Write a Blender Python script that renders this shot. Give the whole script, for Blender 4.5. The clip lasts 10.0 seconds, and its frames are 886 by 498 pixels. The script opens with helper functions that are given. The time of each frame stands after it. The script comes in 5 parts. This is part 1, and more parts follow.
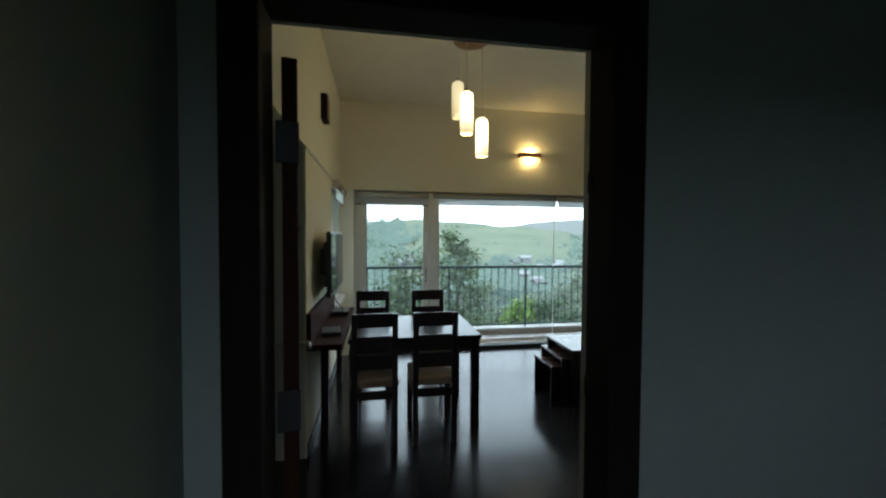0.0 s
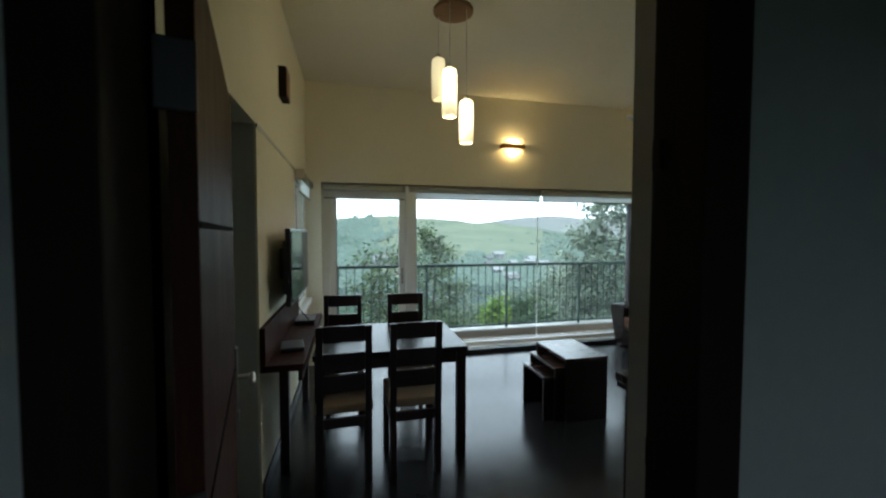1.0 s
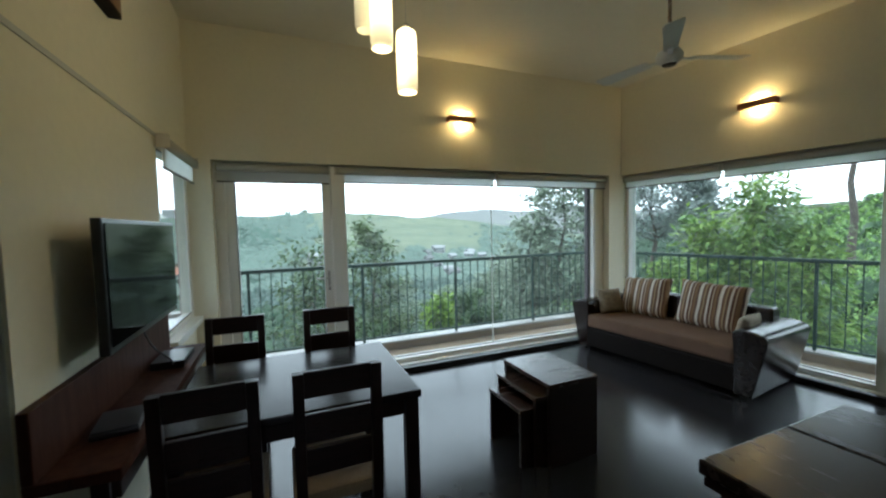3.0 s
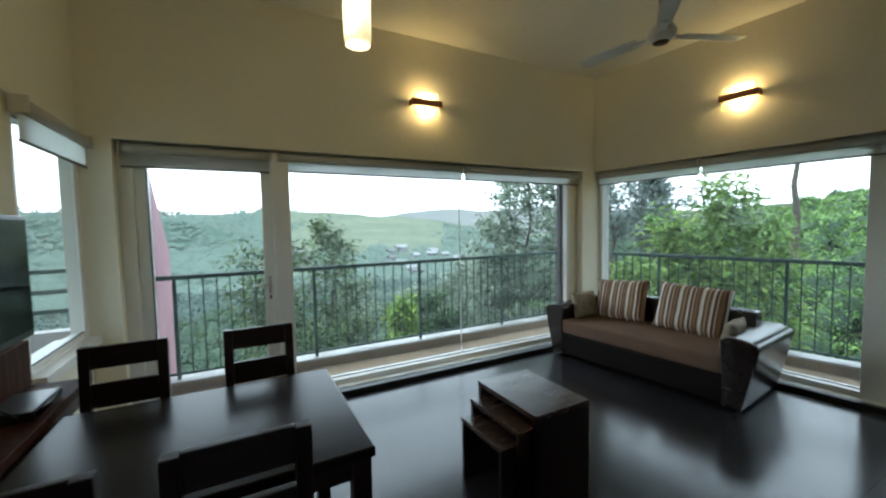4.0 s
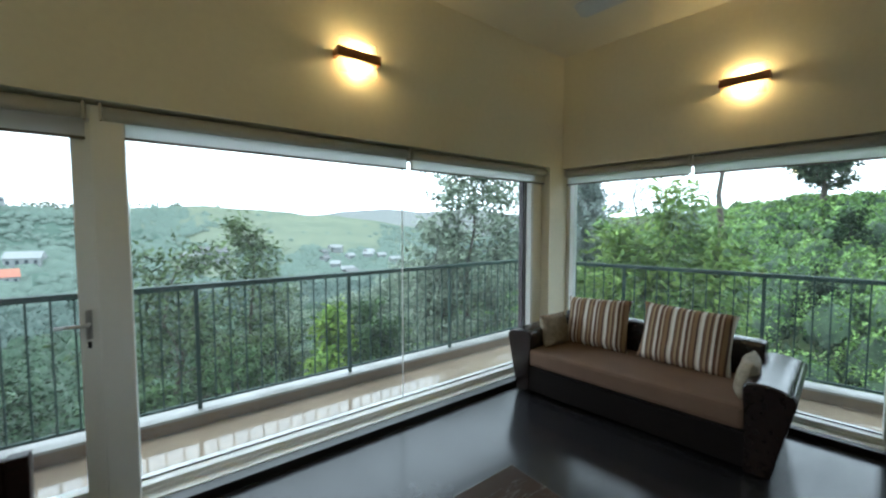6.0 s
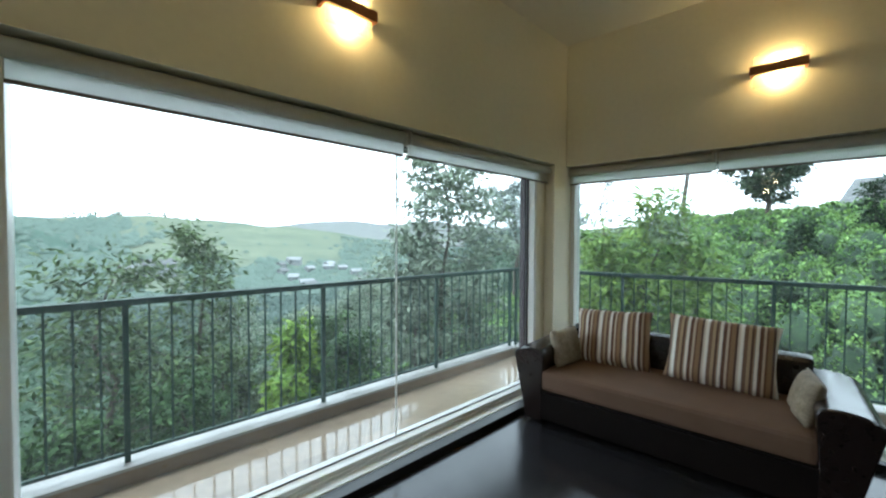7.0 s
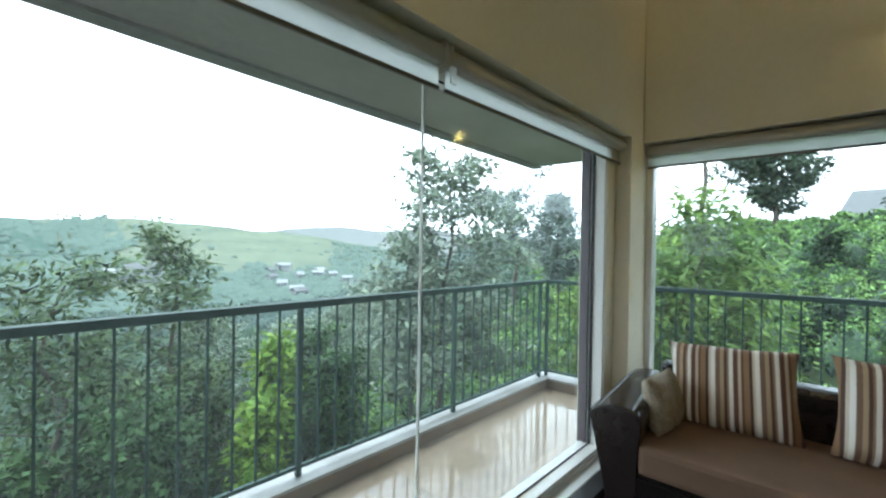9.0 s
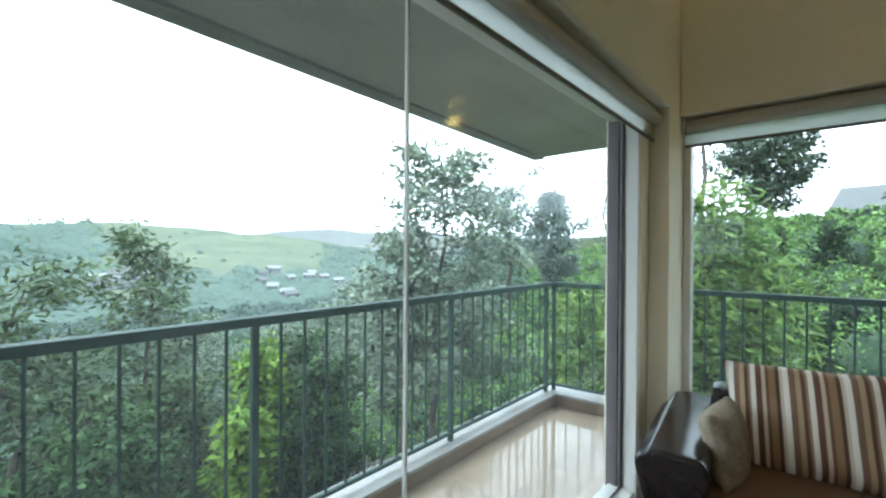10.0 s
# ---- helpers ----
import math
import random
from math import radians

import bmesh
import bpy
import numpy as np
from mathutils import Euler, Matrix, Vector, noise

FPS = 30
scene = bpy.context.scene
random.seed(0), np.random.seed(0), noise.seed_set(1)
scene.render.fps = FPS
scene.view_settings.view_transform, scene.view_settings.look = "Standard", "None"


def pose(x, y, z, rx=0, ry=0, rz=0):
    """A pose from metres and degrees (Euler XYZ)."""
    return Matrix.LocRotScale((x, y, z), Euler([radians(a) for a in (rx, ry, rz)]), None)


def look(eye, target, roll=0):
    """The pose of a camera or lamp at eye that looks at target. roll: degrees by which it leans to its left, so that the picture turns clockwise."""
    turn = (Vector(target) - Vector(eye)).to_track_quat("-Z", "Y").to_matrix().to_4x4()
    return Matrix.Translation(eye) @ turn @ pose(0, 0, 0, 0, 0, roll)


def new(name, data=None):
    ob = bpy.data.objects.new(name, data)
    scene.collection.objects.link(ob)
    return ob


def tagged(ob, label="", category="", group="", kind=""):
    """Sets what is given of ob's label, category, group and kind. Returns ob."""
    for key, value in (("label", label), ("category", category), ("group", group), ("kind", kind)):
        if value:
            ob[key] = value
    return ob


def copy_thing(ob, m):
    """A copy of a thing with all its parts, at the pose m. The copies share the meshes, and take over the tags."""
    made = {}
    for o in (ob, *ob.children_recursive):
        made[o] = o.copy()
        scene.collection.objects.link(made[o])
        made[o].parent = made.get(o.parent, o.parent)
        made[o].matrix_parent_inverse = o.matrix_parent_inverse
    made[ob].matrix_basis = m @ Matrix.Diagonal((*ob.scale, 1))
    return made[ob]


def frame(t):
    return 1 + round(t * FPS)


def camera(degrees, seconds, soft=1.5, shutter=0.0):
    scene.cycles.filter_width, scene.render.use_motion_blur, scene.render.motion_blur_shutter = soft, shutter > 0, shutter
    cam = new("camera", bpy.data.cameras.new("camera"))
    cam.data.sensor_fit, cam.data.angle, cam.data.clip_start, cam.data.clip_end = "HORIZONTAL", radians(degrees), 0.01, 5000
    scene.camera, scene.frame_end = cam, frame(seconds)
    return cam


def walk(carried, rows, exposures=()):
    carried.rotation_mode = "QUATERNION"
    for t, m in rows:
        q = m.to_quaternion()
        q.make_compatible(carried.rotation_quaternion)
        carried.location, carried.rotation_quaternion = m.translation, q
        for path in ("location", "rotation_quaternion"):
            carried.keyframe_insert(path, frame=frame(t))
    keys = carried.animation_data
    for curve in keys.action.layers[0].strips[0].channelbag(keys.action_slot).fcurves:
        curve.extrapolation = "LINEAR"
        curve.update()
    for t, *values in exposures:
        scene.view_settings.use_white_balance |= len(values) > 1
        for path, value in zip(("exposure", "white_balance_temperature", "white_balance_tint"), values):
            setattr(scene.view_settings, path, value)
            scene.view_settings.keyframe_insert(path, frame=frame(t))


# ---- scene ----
cam = camera(98.2, 10.0, 2.25, 0.3)
PATH = [
    (0, (-0.051, -0.174, 1.526), (0.285, 1.797, 1.465), 0.3),
    (0.5, (-0.04, 0.001, 1.535), (0.351, 1.961, 1.464), 0.3),
    (1, (-0.027, 0.227, 1.532), (0.44, 2.17, 1.453), 0.1),
    (1.5, (0.005, 0.43, 1.511), (0.541, 2.355, 1.427), -0.6),
    (2, (0.065, 0.675, 1.5), (0.682, 2.575, 1.407), -1.1),
    (3.5, (0.281, 1.292, 1.502), (1.127, 3.101, 1.387), -1.2),
    (4, (0.382, 1.523, 1.489), (1.32, 3.286, 1.371), -1.1),
    (4.5, (0.483, 1.736, 1.499), (1.498, 3.454, 1.371), -1.1),
    (5, (0.608, 1.971, 1.505), (1.697, 3.643, 1.37), -0.9),
    (5.5, (0.736, 2.17, 1.523), (1.874, 3.809, 1.386), -0.5),
    (6, (0.861, 2.427, 1.523), (2.074, 4.012, 1.407), -0.0),
    (6.2, (0.897, 2.543, 1.499), (2.147, 4.102, 1.406), 0.0),
    (7.5, (1.055, 3.3, 1.434), (2.448, 4.733, 1.39), 0.5),
    (8, (1.207, 3.538, 1.428), (2.593, 4.98, 1.399), 1.0),
    (8.5, (1.34, 3.742, 1.407), (2.728, 5.183, 1.391), 1.2),
    (9, (1.51, 3.977, 1.389), (2.907, 5.408, 1.377), 1.0),
    (9.5, (1.68, 4.158, 1.386), (3.084, 5.583, 1.373), 0.9),
    (10, (1.858, 4.353, 1.373), (3.285, 5.754, 1.367), 0.4),
]
walk(cam, [(t, look(eye, target, roll)) for t, eye, target, roll in PATH],
     exposures=[(0.0, 1.15, 5800, 9), (2.5, 1.22, 5800, 9), (5.0, 1.26, 5800, 9), (8.5, 1.42, 5800, 9), (10.0, 1.48, 5800, 9)])

# ---- world, sun, exposure ----
W = bpy.data.worlds.new("overcast_sky")
scene.world = W
W.use_nodes = True
wn, wl = W.node_tree.nodes, W.node_tree.links
sky = wn.new("ShaderNodeTexSky")
sky.sky_type, sky.sun_disc = "NISHITA", False
sky.sun_elevation, sky.sun_rotation = radians(55), radians(-35)
sky.air_density, sky.dust_density, sky.ozone_density = 1.0, 8.0, 0.6
cloud = wn.new("ShaderNodeMix")
cloud.data_type = "RGBA"
cloud.inputs[0].default_value = 0.86
cloud.inputs[7].default_value = (14.0, 14.9, 15.6, 1)
wl.new(sky.outputs[0], cloud.inputs[6])
wl.new(cloud.outputs[2], wn["Background"].inputs[0])
wn["Background"].inputs[1].default_value = 0.135

sun = new("sun", bpy.data.lights.new("sun", "SUN"))
sun.data.energy, sun.data.angle, sun.data.color = 0.6, radians(40), (1.0, 0.98, 0.95)
sun.matrix_world = look((0, 0, 30), (-6, -9, 0))


# ---- materials ----
def material(name, colour, rough=0.6, metal=0.0, tint2=None, scale=6.0, fine=60.0, amount=0.5, bump=0.0, bump_scale=80.0, spec=0.5,
             coat=0.0, island=0.0, rough_var=0.0, stretch=(1, 1, 1), random_obj=0.0, soft=0.15):
    m = bpy.data.materials.new(name)
    m.use_nodes = True
    n, l = m.node_tree.nodes, m.node_tree.links
    b = n["Principled BSDF"]
    b.inputs["Roughness"].default_value, b.inputs["Metallic"].default_value = rough, metal
    b.inputs["Specular IOR Level"].default_value = spec
    b.inputs["Coat Weight"].default_value = coat
    tc = n.new("ShaderNodeTexCoord")
    mp = n.new("ShaderNodeMapping")
    mp.inputs["Scale"].default_value = stretch
    l.new(tc.outputs["Object"], mp.inputs[0])
    big, small = n.new("ShaderNodeTexNoise"), n.new("ShaderNodeTexNoise")
    big.inputs["Scale"].default_value, small.inputs["Scale"].default_value = scale, fine
    big.inputs["Detail"].default_value = small.inputs["Detail"].default_value = 5
    l.new(mp.outputs[0], big.inputs[0]), l.new(mp.outputs[0], small.inputs[0])
    add = n.new("ShaderNodeMath")
    add.operation = "MULTIPLY_ADD"
    add.inputs[1].default_value = 0.45
    l.new(small.outputs[0], add.inputs[0])
    half = n.new("ShaderNodeMath")
    half.operation = "MULTIPLY"
    half.inputs[1].default_value = 0.55
    l.new(big.outputs[0], half.inputs[0])
    l.new(half.outputs[0], add.inputs[2])
    ramp = n.new("ShaderNodeMapRange")
    ramp.inputs["From Min"].default_value, ramp.inputs["From Max"].default_value = 0.5 - soft, 0.5 + soft
    l.new(add.outputs[0], ramp.inputs[0])
    mix = n.new("ShaderNodeMix")
    mix.data_type = "RGBA"
    tint2 = tint2 or tuple(c * (1 - 0.25 * amount) for c in colour)
    mix.inputs[6].default_value, mix.inputs[7].default_value = (*colour, 1), (*tint2, 1)
    l.new(ramp.outputs[0], mix.inputs[0])
    out = mix.outputs[2]
    if island or random_obj:
        hsv = n.new("ShaderNodeHueSaturation")
        mr = n.new("ShaderNodeMapRange")
        src = n.new("ShaderNodeNewGeometry").outputs["Random Per Island"] if island else n.new("ShaderNodeObjectInfo").outputs["Random"]
        w = island or random_obj
        mr.inputs["To Min"].default_value, mr.inputs["To Max"].default_value = 1 - w, 1 + w
        l.new(src, mr.inputs[0]), l.new(mr.outputs[0], hsv.inputs["Value"]), l.new(out, hsv.inputs["Color"])
        out = hsv.outputs[0]
    l.new(out, b.inputs["Base Color"])
    if rough_var:
        rr = n.new("ShaderNodeMapRange")
        rr.inputs["To Min"].default_value, rr.inputs["To Max"].default_value = max(0.02, rough - rough_var), rough + rough_var
        l.new(ramp.outputs[0], rr.inputs[0]), l.new(rr.outputs[0], b.inputs["Roughness"])
    if bump:
        bn, bp = n.new("ShaderNodeTexNoise"), n.new("ShaderNodeBump")
        bn.inputs["Scale"].default_value, bp.inputs["Strength"].default_value = bump_scale, bump
        bp.inputs["Distance"].default_value = 0.004
        l.new(mp.outputs[0], bn.inputs[0]), l.new(bn.outputs[0], bp.inputs["Height"]), l.new(bp.outputs[0], b.inputs["Normal"])
    return m


def glowing(name, colour, strength, base=(0.8, 0.75, 0.6), z0=0.0, z1=0.0, low=1.0):
    """A lit lamp glass; it glows less towards its open end (z0) than at z1."""
    m = bpy.data.materials.new(name)
    m.use_nodes = True
    n, l = m.node_tree.nodes, m.node_tree.links
    b = n["Principled BSDF"]
    b.inputs["Base Color"].default_value = (*base, 1)
    b.inputs["Emission Color"].default_value = (*colour, 1)
    b.inputs["Emission Strength"].default_value = strength
    b.inputs["Roughness"].default_value = 0.35
    if z1 > z0:
        tc, sp, mr = n.new("ShaderNodeTexCoord"), n.new("ShaderNodeSeparateXYZ"), n.new("ShaderNodeMapRange")
        mr.interpolation_type = "SMOOTHSTEP"
        mr.inputs["From Min"].default_value, mr.inputs["From Max"].default_value = z0, z1
        mr.inputs["To Min"].default_value, mr.inputs["To Max"].default_value = low * strength, strength
        l.new(tc.outputs["Object"], sp.inputs[0]), l.new(sp.outputs[2], mr.inputs[0]), l.new(mr.outputs[0], b.inputs["Emission Strength"])
    return m


def glass_material(name, veil, tint):
    """Window glass, wet with rain: clear, with gloss by Fresnel and a thin milky film of water and dirt that also adds
    haze to the view.
    """
    m = bpy.data.materials.new(name)
    m.use_nodes = True
    n, l = m.node_tree.nodes, m.node_tree.links
    n.remove(n["Principled BSDF"])
    clear, gloss, film = n.new("ShaderNodeBsdfTransparent"), n.new("ShaderNodeBsdfGlossy"), n.new("ShaderNodeBsdfTranslucent")
    clear.inputs[0].default_value = (*tint, 1)
    gloss.inputs["Roughness"].default_value = 0.0
    film.inputs[0].default_value = (0.82, 0.93, 0.92, 1)
    tc, no, mr = n.new("ShaderNodeTexCoord"), n.new("ShaderNodeTexNoise"), n.new("ShaderNodeMapRange")
    no.inputs["Scale"].default_value, no.inputs["Detail"].default_value = 1.6, 6
    runs = n.new("ShaderNodeMapping")
    runs.inputs["Scale"].default_value = (9, 9, 0.9)
    l.new(tc.outputs["Object"], runs.inputs[0]), l.new(runs.outputs[0], no.inputs[0]), l.new(no.outputs[0], mr.inputs[0])
    mr.inputs["From Min"].default_value, mr.inputs["From Max"].default_value = 0.3, 0.7
    mr.inputs["To Min"].default_value, mr.inputs["To Max"].default_value = veil * 0.6, veil * 1.4
    m1, m2, lw = n.new("ShaderNodeMixShader"), n.new("ShaderNodeMixShader"), n.new("ShaderNodeLayerWeight")
    lw.inputs[0].default_value = 0.5
    pw, fr = n.new("ShaderNodeMath"), n.new("ShaderNodeMath")
    pw.operation, fr.operation = "POWER", "MULTIPLY_ADD"
    pw.inputs[1].default_value, fr.inputs[1].default_value, fr.inputs[2].default_value = 5.0, 0.6, 0.012
    l.new(lw.outputs["Facing"], pw.inputs[0]), l.new(pw.outputs[0], fr.inputs[0])
    l.new(mr.outputs[0], m1.inputs[0]), l.new(clear.outputs[0], m1.inputs[1]), l.new(film.outputs[0], m1.inputs[2])
    l.new(fr.outputs[0], m2.inputs[0]), l.new(m1.outputs[0], m2.inputs[1]), l.new(gloss.outputs[0], m2.inputs[2])
    l.new(m2.outputs[0], n["Material Output"].inputs[0])
    return m


def leaf_material(name, colour, tint2, vary=0.35, through_light=0.35):
    m = material(name, colour, 0.55, tint2=tint2, scale=1.2, fine=6, island=vary, spec=0.18, soft=0.08)
    n, l = m.node_tree.nodes, m.node_tree.links
    b = n["Principled BSDF"]
    tr, mx = n.new("ShaderNodeBsdfTranslucent"), n.new("ShaderNodeMixShader")
    mx.inputs[0].default_value = through_light
    l.new(b.inputs["Base Color"].links[0].from_socket, tr.inputs[0])
    l.new(b.outputs[0], mx.inputs[1]), l.new(tr.outputs[0], mx.inputs[2]), l.new(mx.outputs[0], n["Material Output"].inputs[0])
    return m


def stripe_material(name, width):
    """Woven stripes across x: brown, tan, cream, dark."""
    m = material(name, (0.5, 0.4, 0.3), 0.9, bump=0.25, bump_scale=400)
    n, l = m.node_tree.nodes, m.node_tree.links
    b = n["Principled BSDF"]
    tc, sp, mu, fr, cr = (n.new("ShaderNode" + k) for k in ("TexCoord", "SeparateXYZ", "Math", "Math", "ValToRGB"))
    mu.operation, fr.operation = "MULTIPLY", "FRACT"
    mu.inputs[1].default_value = 1 / width
    l.new(tc.outputs["Object"], sp.inputs[0]), l.new(sp.outputs[0], mu.inputs[0]), l.new(mu.outputs[0], fr.inputs[0]), l.new(fr.outputs[0], cr.inputs[0])
    cr.color_ramp.interpolation = "CONSTANT"
    stops = [(0.0, (0.78, 0.73, 0.66)), (0.09, (0.13, 0.065, 0.045)), (0.2, (0.55, 0.44, 0.33)), (0.27, (0.16, 0.08, 0.05)), (0.33, (0.28, 0.17, 0.09)),
             (0.45, (0.09, 0.05, 0.04)), (0.52, (0.62, 0.53, 0.42)), (0.58, (0.82, 0.79, 0.73)), (0.68, (0.2, 0.12, 0.08)), (0.79, (0.42, 0.3, 0.18)), (0.88, (0.11, 0.06, 0.045)), (0.95, (0.3, 0.2, 0.12))]
    e = cr.color_ramp.elements
    for i, (p, c) in enumerate(stops):
        el = e[i] if i < 2 else e.new(p)
        el.position, el.color = p, (*c, 1)
    l.new(cr.outputs[0], b.inputs["Base Color"])
    return m


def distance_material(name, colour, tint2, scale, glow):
    """Far land as a backdrop: plain, its mist put into a pale colour and a glow."""
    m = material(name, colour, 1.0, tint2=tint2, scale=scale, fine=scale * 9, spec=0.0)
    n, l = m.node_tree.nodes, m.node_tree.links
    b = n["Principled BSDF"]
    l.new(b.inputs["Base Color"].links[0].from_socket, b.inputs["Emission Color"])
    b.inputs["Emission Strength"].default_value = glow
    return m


PLASTER = material("cream_plaster", (0.83, 0.78, 0.63), 0.85, amount=0.25, scale=1.3, fine=25, bump=0.12, bump_scale=220)
CEILING_PAINT = material("ceiling_paint", (0.74, 0.71, 0.60), 0.9, amount=0.2, scale=1.1, fine=20, bump=0.08, bump_scale=160)
# Darker copy of the hall paint: the west wall's dimness is its colour.
SHADED_HALL_PAINT = material("shaded_hall_paint", (0.29, 0.325, 0.28), 0.8, amount=0.3, scale=1.2, fine=20, bump=0.1, bump_scale=200)
HALL_PAINT = material("hall_paint", (0.37, 0.425, 0.41), 0.8, amount=0.3, scale=1.2, fine=20, bump=0.1, bump_scale=200)
JAMB_PAINT = material("grey_white_paint", (0.55, 0.55, 0.52), 0.6, amount=0.3, scale=2, fine=30, bump=0.06)
UPVC = material("white_window_profile", (0.82, 0.82, 0.79), 0.35, amount=0.15, scale=3, fine=30)
SEAL = material("dark_seal", (0.035, 0.03, 0.04), 0.5)
MAROON = material("dark_maroon_profile", (0.07, 0.045, 0.06), 0.5, amount=0.4)
DARKWOOD = material("dark_stained_wood", (0.024, 0.012, 0.01), 0.34, tint2=(0.011, 0.006, 0.005), scale=5, fine=40, stretch=(1, 14, 14), spec=0.25, rough_var=0.07, bump=0.06, bump_scale=60)
TABLETOP = material("polished_dark_wood", (0.016, 0.011, 0.01), 0.22, tint2=(0.009, 0.007, 0.007), scale=4, fine=40, stretch=(1, 12, 1), rough_var=0.04, bump=0.01, spec=0.12)
CABINETTOP = material("polished_cabinet_top", (0.028, 0.021, 0.019), 0.26, tint2=(0.023, 0.017, 0.016), scale=3, fine=30, stretch=(6, 1, 1), rough_var=0.03, spec=0.5)
NESTTOP = material("red_brown_polished_wood", (0.06, 0.036, 0.03), 0.25, tint2=(0.045, 0.027, 0.023), scale=3, fine=30, stretch=(1, 8, 1), rough_var=0.04, spec=0.65)
GROOVE_SHADE = material("groove_shade", (0.008, 0.006, 0.006), 0.9, spec=0.05)
REDWOOD = material("red_brown_veneer", (0.07, 0.028, 0.019), 0.5, tint2=(0.04, 0.017, 0.012), scale=3, fine=30, stretch=(10, 10, 0.8), rough_var=0.06, spec=0.06)
FRAMEWOOD = material("door_frame_wood", (0.02, 0.012, 0.009), 0.7, spec=0.2, tint2=(0.012, 0.008, 0.007), scale=4, fine=30, stretch=(12, 12, 1))
SCONCEWOOD = material("sconce_wood", (0.42, 0.16, 0.06), 0.4, tint2=(0.25, 0.09, 0.035), scale=6, fine=50, stretch=(1, 12, 12))
CANOPYWOOD = material("canopy_wood", (0.3, 0.17, 0.08), 0.45, tint2=(0.2, 0.1, 0.045), scale=6, fine=50, stretch=(1, 10, 10))
FLOORTILE = material("dark_polished_tile", (0.024, 0.024, 0.027), 0.2, tint2=(0.014, 0.014, 0.017), scale=1.6, fine=14, rough_var=0.05, random_obj=0.05, spec=0.45)
GROUT = material("dark_grout", (0.02, 0.02, 0.02), 0.8)
SKIRTING = material("dark_skirting", (0.012, 0.011, 0.011), 0.35)
LEATHER = material("black_brown_leather", (0.02, 0.014, 0.013), 0.24, tint2=(0.015, 0.011, 0.011), scale=3, fine=25, rough_var=0.03, bump=0.008, bump_scale=30)
DULL_LEATHER = material("dull_black_leather", (0.012, 0.009, 0.008), 0.5, tint2=(0.009, 0.007, 0.007), scale=2, fine=15, spec=0.14)
BROWNCLOTH = material("brown_seat_cloth", (0.185, 0.11, 0.072), 0.85, tint2=(0.145, 0.085, 0.056), scale=5, fine=150, bump=0.2, bump_scale=500)
BEIGECLOTH = material("beige_patterned_cloth", (0.36, 0.3, 0.22), 0.85, tint2=(0.2, 0.16, 0.11), scale=22, fine=90, bump=0.2, bump_scale=300)
SEATCLOTH = material("tan_seat_cloth", (0.3, 0.22, 0.14), 0.8, tint2=(0.23, 0.165, 0.1), scale=8, fine=120, bump=0.15, bump_scale=300)
STRIPES = stripe_material("striped_cloth", 0.195)
BLACKPLASTIC = material("black_plastic", (0.012, 0.012, 0.013), 0.3, scale=5)
SCREEN = material("television_screen", (0.006, 0.008, 0.009), 0.07, scale=2, spec=0.12)
HINGESTEEL = material("dark_hinge_steel", (0.06, 0.065, 0.07), 0.5, metal=0.6, scale=9)
STEEL = material("brushed_steel", (0.5, 0.49, 0.47), 0.3, metal=1.0, scale=20, fine=90)
RAILPAINT = material("grey_green_rail_paint", (0.035, 0.072, 0.06), 0.6, tint2=(0.026, 0.055, 0.047), scale=4, fine=40, rough_var=0.08, spec=0.15)
KERB = material("grey_kerb_plaster", (0.31, 0.31, 0.3), 0.45, tint2=(0.22, 0.215, 0.2), scale=3, fine=40, rough_var=0.15, bump=0.2)
KERBSIDE = material("brown_wet_kerb_tile", (0.2, 0.14, 0.09), 0.35, tint2=(0.14, 0.1, 0.07), scale=3, fine=30, rough_var=0.1)
BALCONYTILE = material("wet_beige_tile", (0.34, 0.27, 0.195), 0.07, tint2=(0.26, 0.2, 0.145), scale=2.2, fine=16, rough_var=0.08, random_obj=0.1, bump=0.04, bump_scale=20)
CONCRETE = material("grey_soffit_concrete", (0.5, 0.5, 0.47), 0.7, tint2=(0.36, 0.365, 0.34), scale=1.5, fine=30, bump=0.2)
PINK = material("pink_render", (0.36, 0.19, 0.22), 0.8, tint2=(0.3, 0.155, 0.185), scale=1.2, fine=30, bump=0.25, bump_scale=120)
BLINDCLOTH = leaf_material("white_blind_cloth", (0.93, 0.94, 0.93), (0.9, 0.91, 0.9), 0.0, 0.96)
BLINDTUBE = material("grey_beige_blind_tube", (0.5, 0.48, 0.43), 0.7, amount=0.3, scale=3, fine=60)
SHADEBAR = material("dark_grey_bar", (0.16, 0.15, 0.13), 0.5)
BLINDBAR = material("beige_blind_rail", (0.6, 0.56, 0.48), 0.5, amount=0.2)
FANPAINT = material("pale_grey_fan_paint", (0.62, 0.64, 0.64), 0.4, amount=0.4, scale=6)
FANDARK = material("dark_fan_hub", (0.05, 0.04, 0.03), 0.5, scale=9)
RUST = material("rusty_fan_rod", (0.2, 0.08, 0.03), 0.7, tint2=(0.45, 0.42, 0.38), scale=40, fine=120)
PENDANTGLASS = glowing("lit_opal_glass", (1.0, 0.78, 0.38), 1.6, z0=0.0, z1=0.2, low=0.22)
PENDANTDIM = glowing("dim_opal_glass", (1.0, 0.80, 0.42), 0.35, z0=0.0, z1=0.2, low=0.5)
BULB = glowing("lamp_bulb", (1.0, 0.70, 0.25), 5.0)
SCONCEGLASS = glass_material("sconce_frosted_plate", 0.22, (0.98, 0.95, 0.85))
PANE = glass_material("wet_window_glass", 0.013, (0.925, 0.968, 0.955))
ROOFGREY = material("grey_metal_roof", (0.105, 0.108, 0.108), 0.9, tint2=(0.09, 0.093, 0.094), scale=1, fine=8)
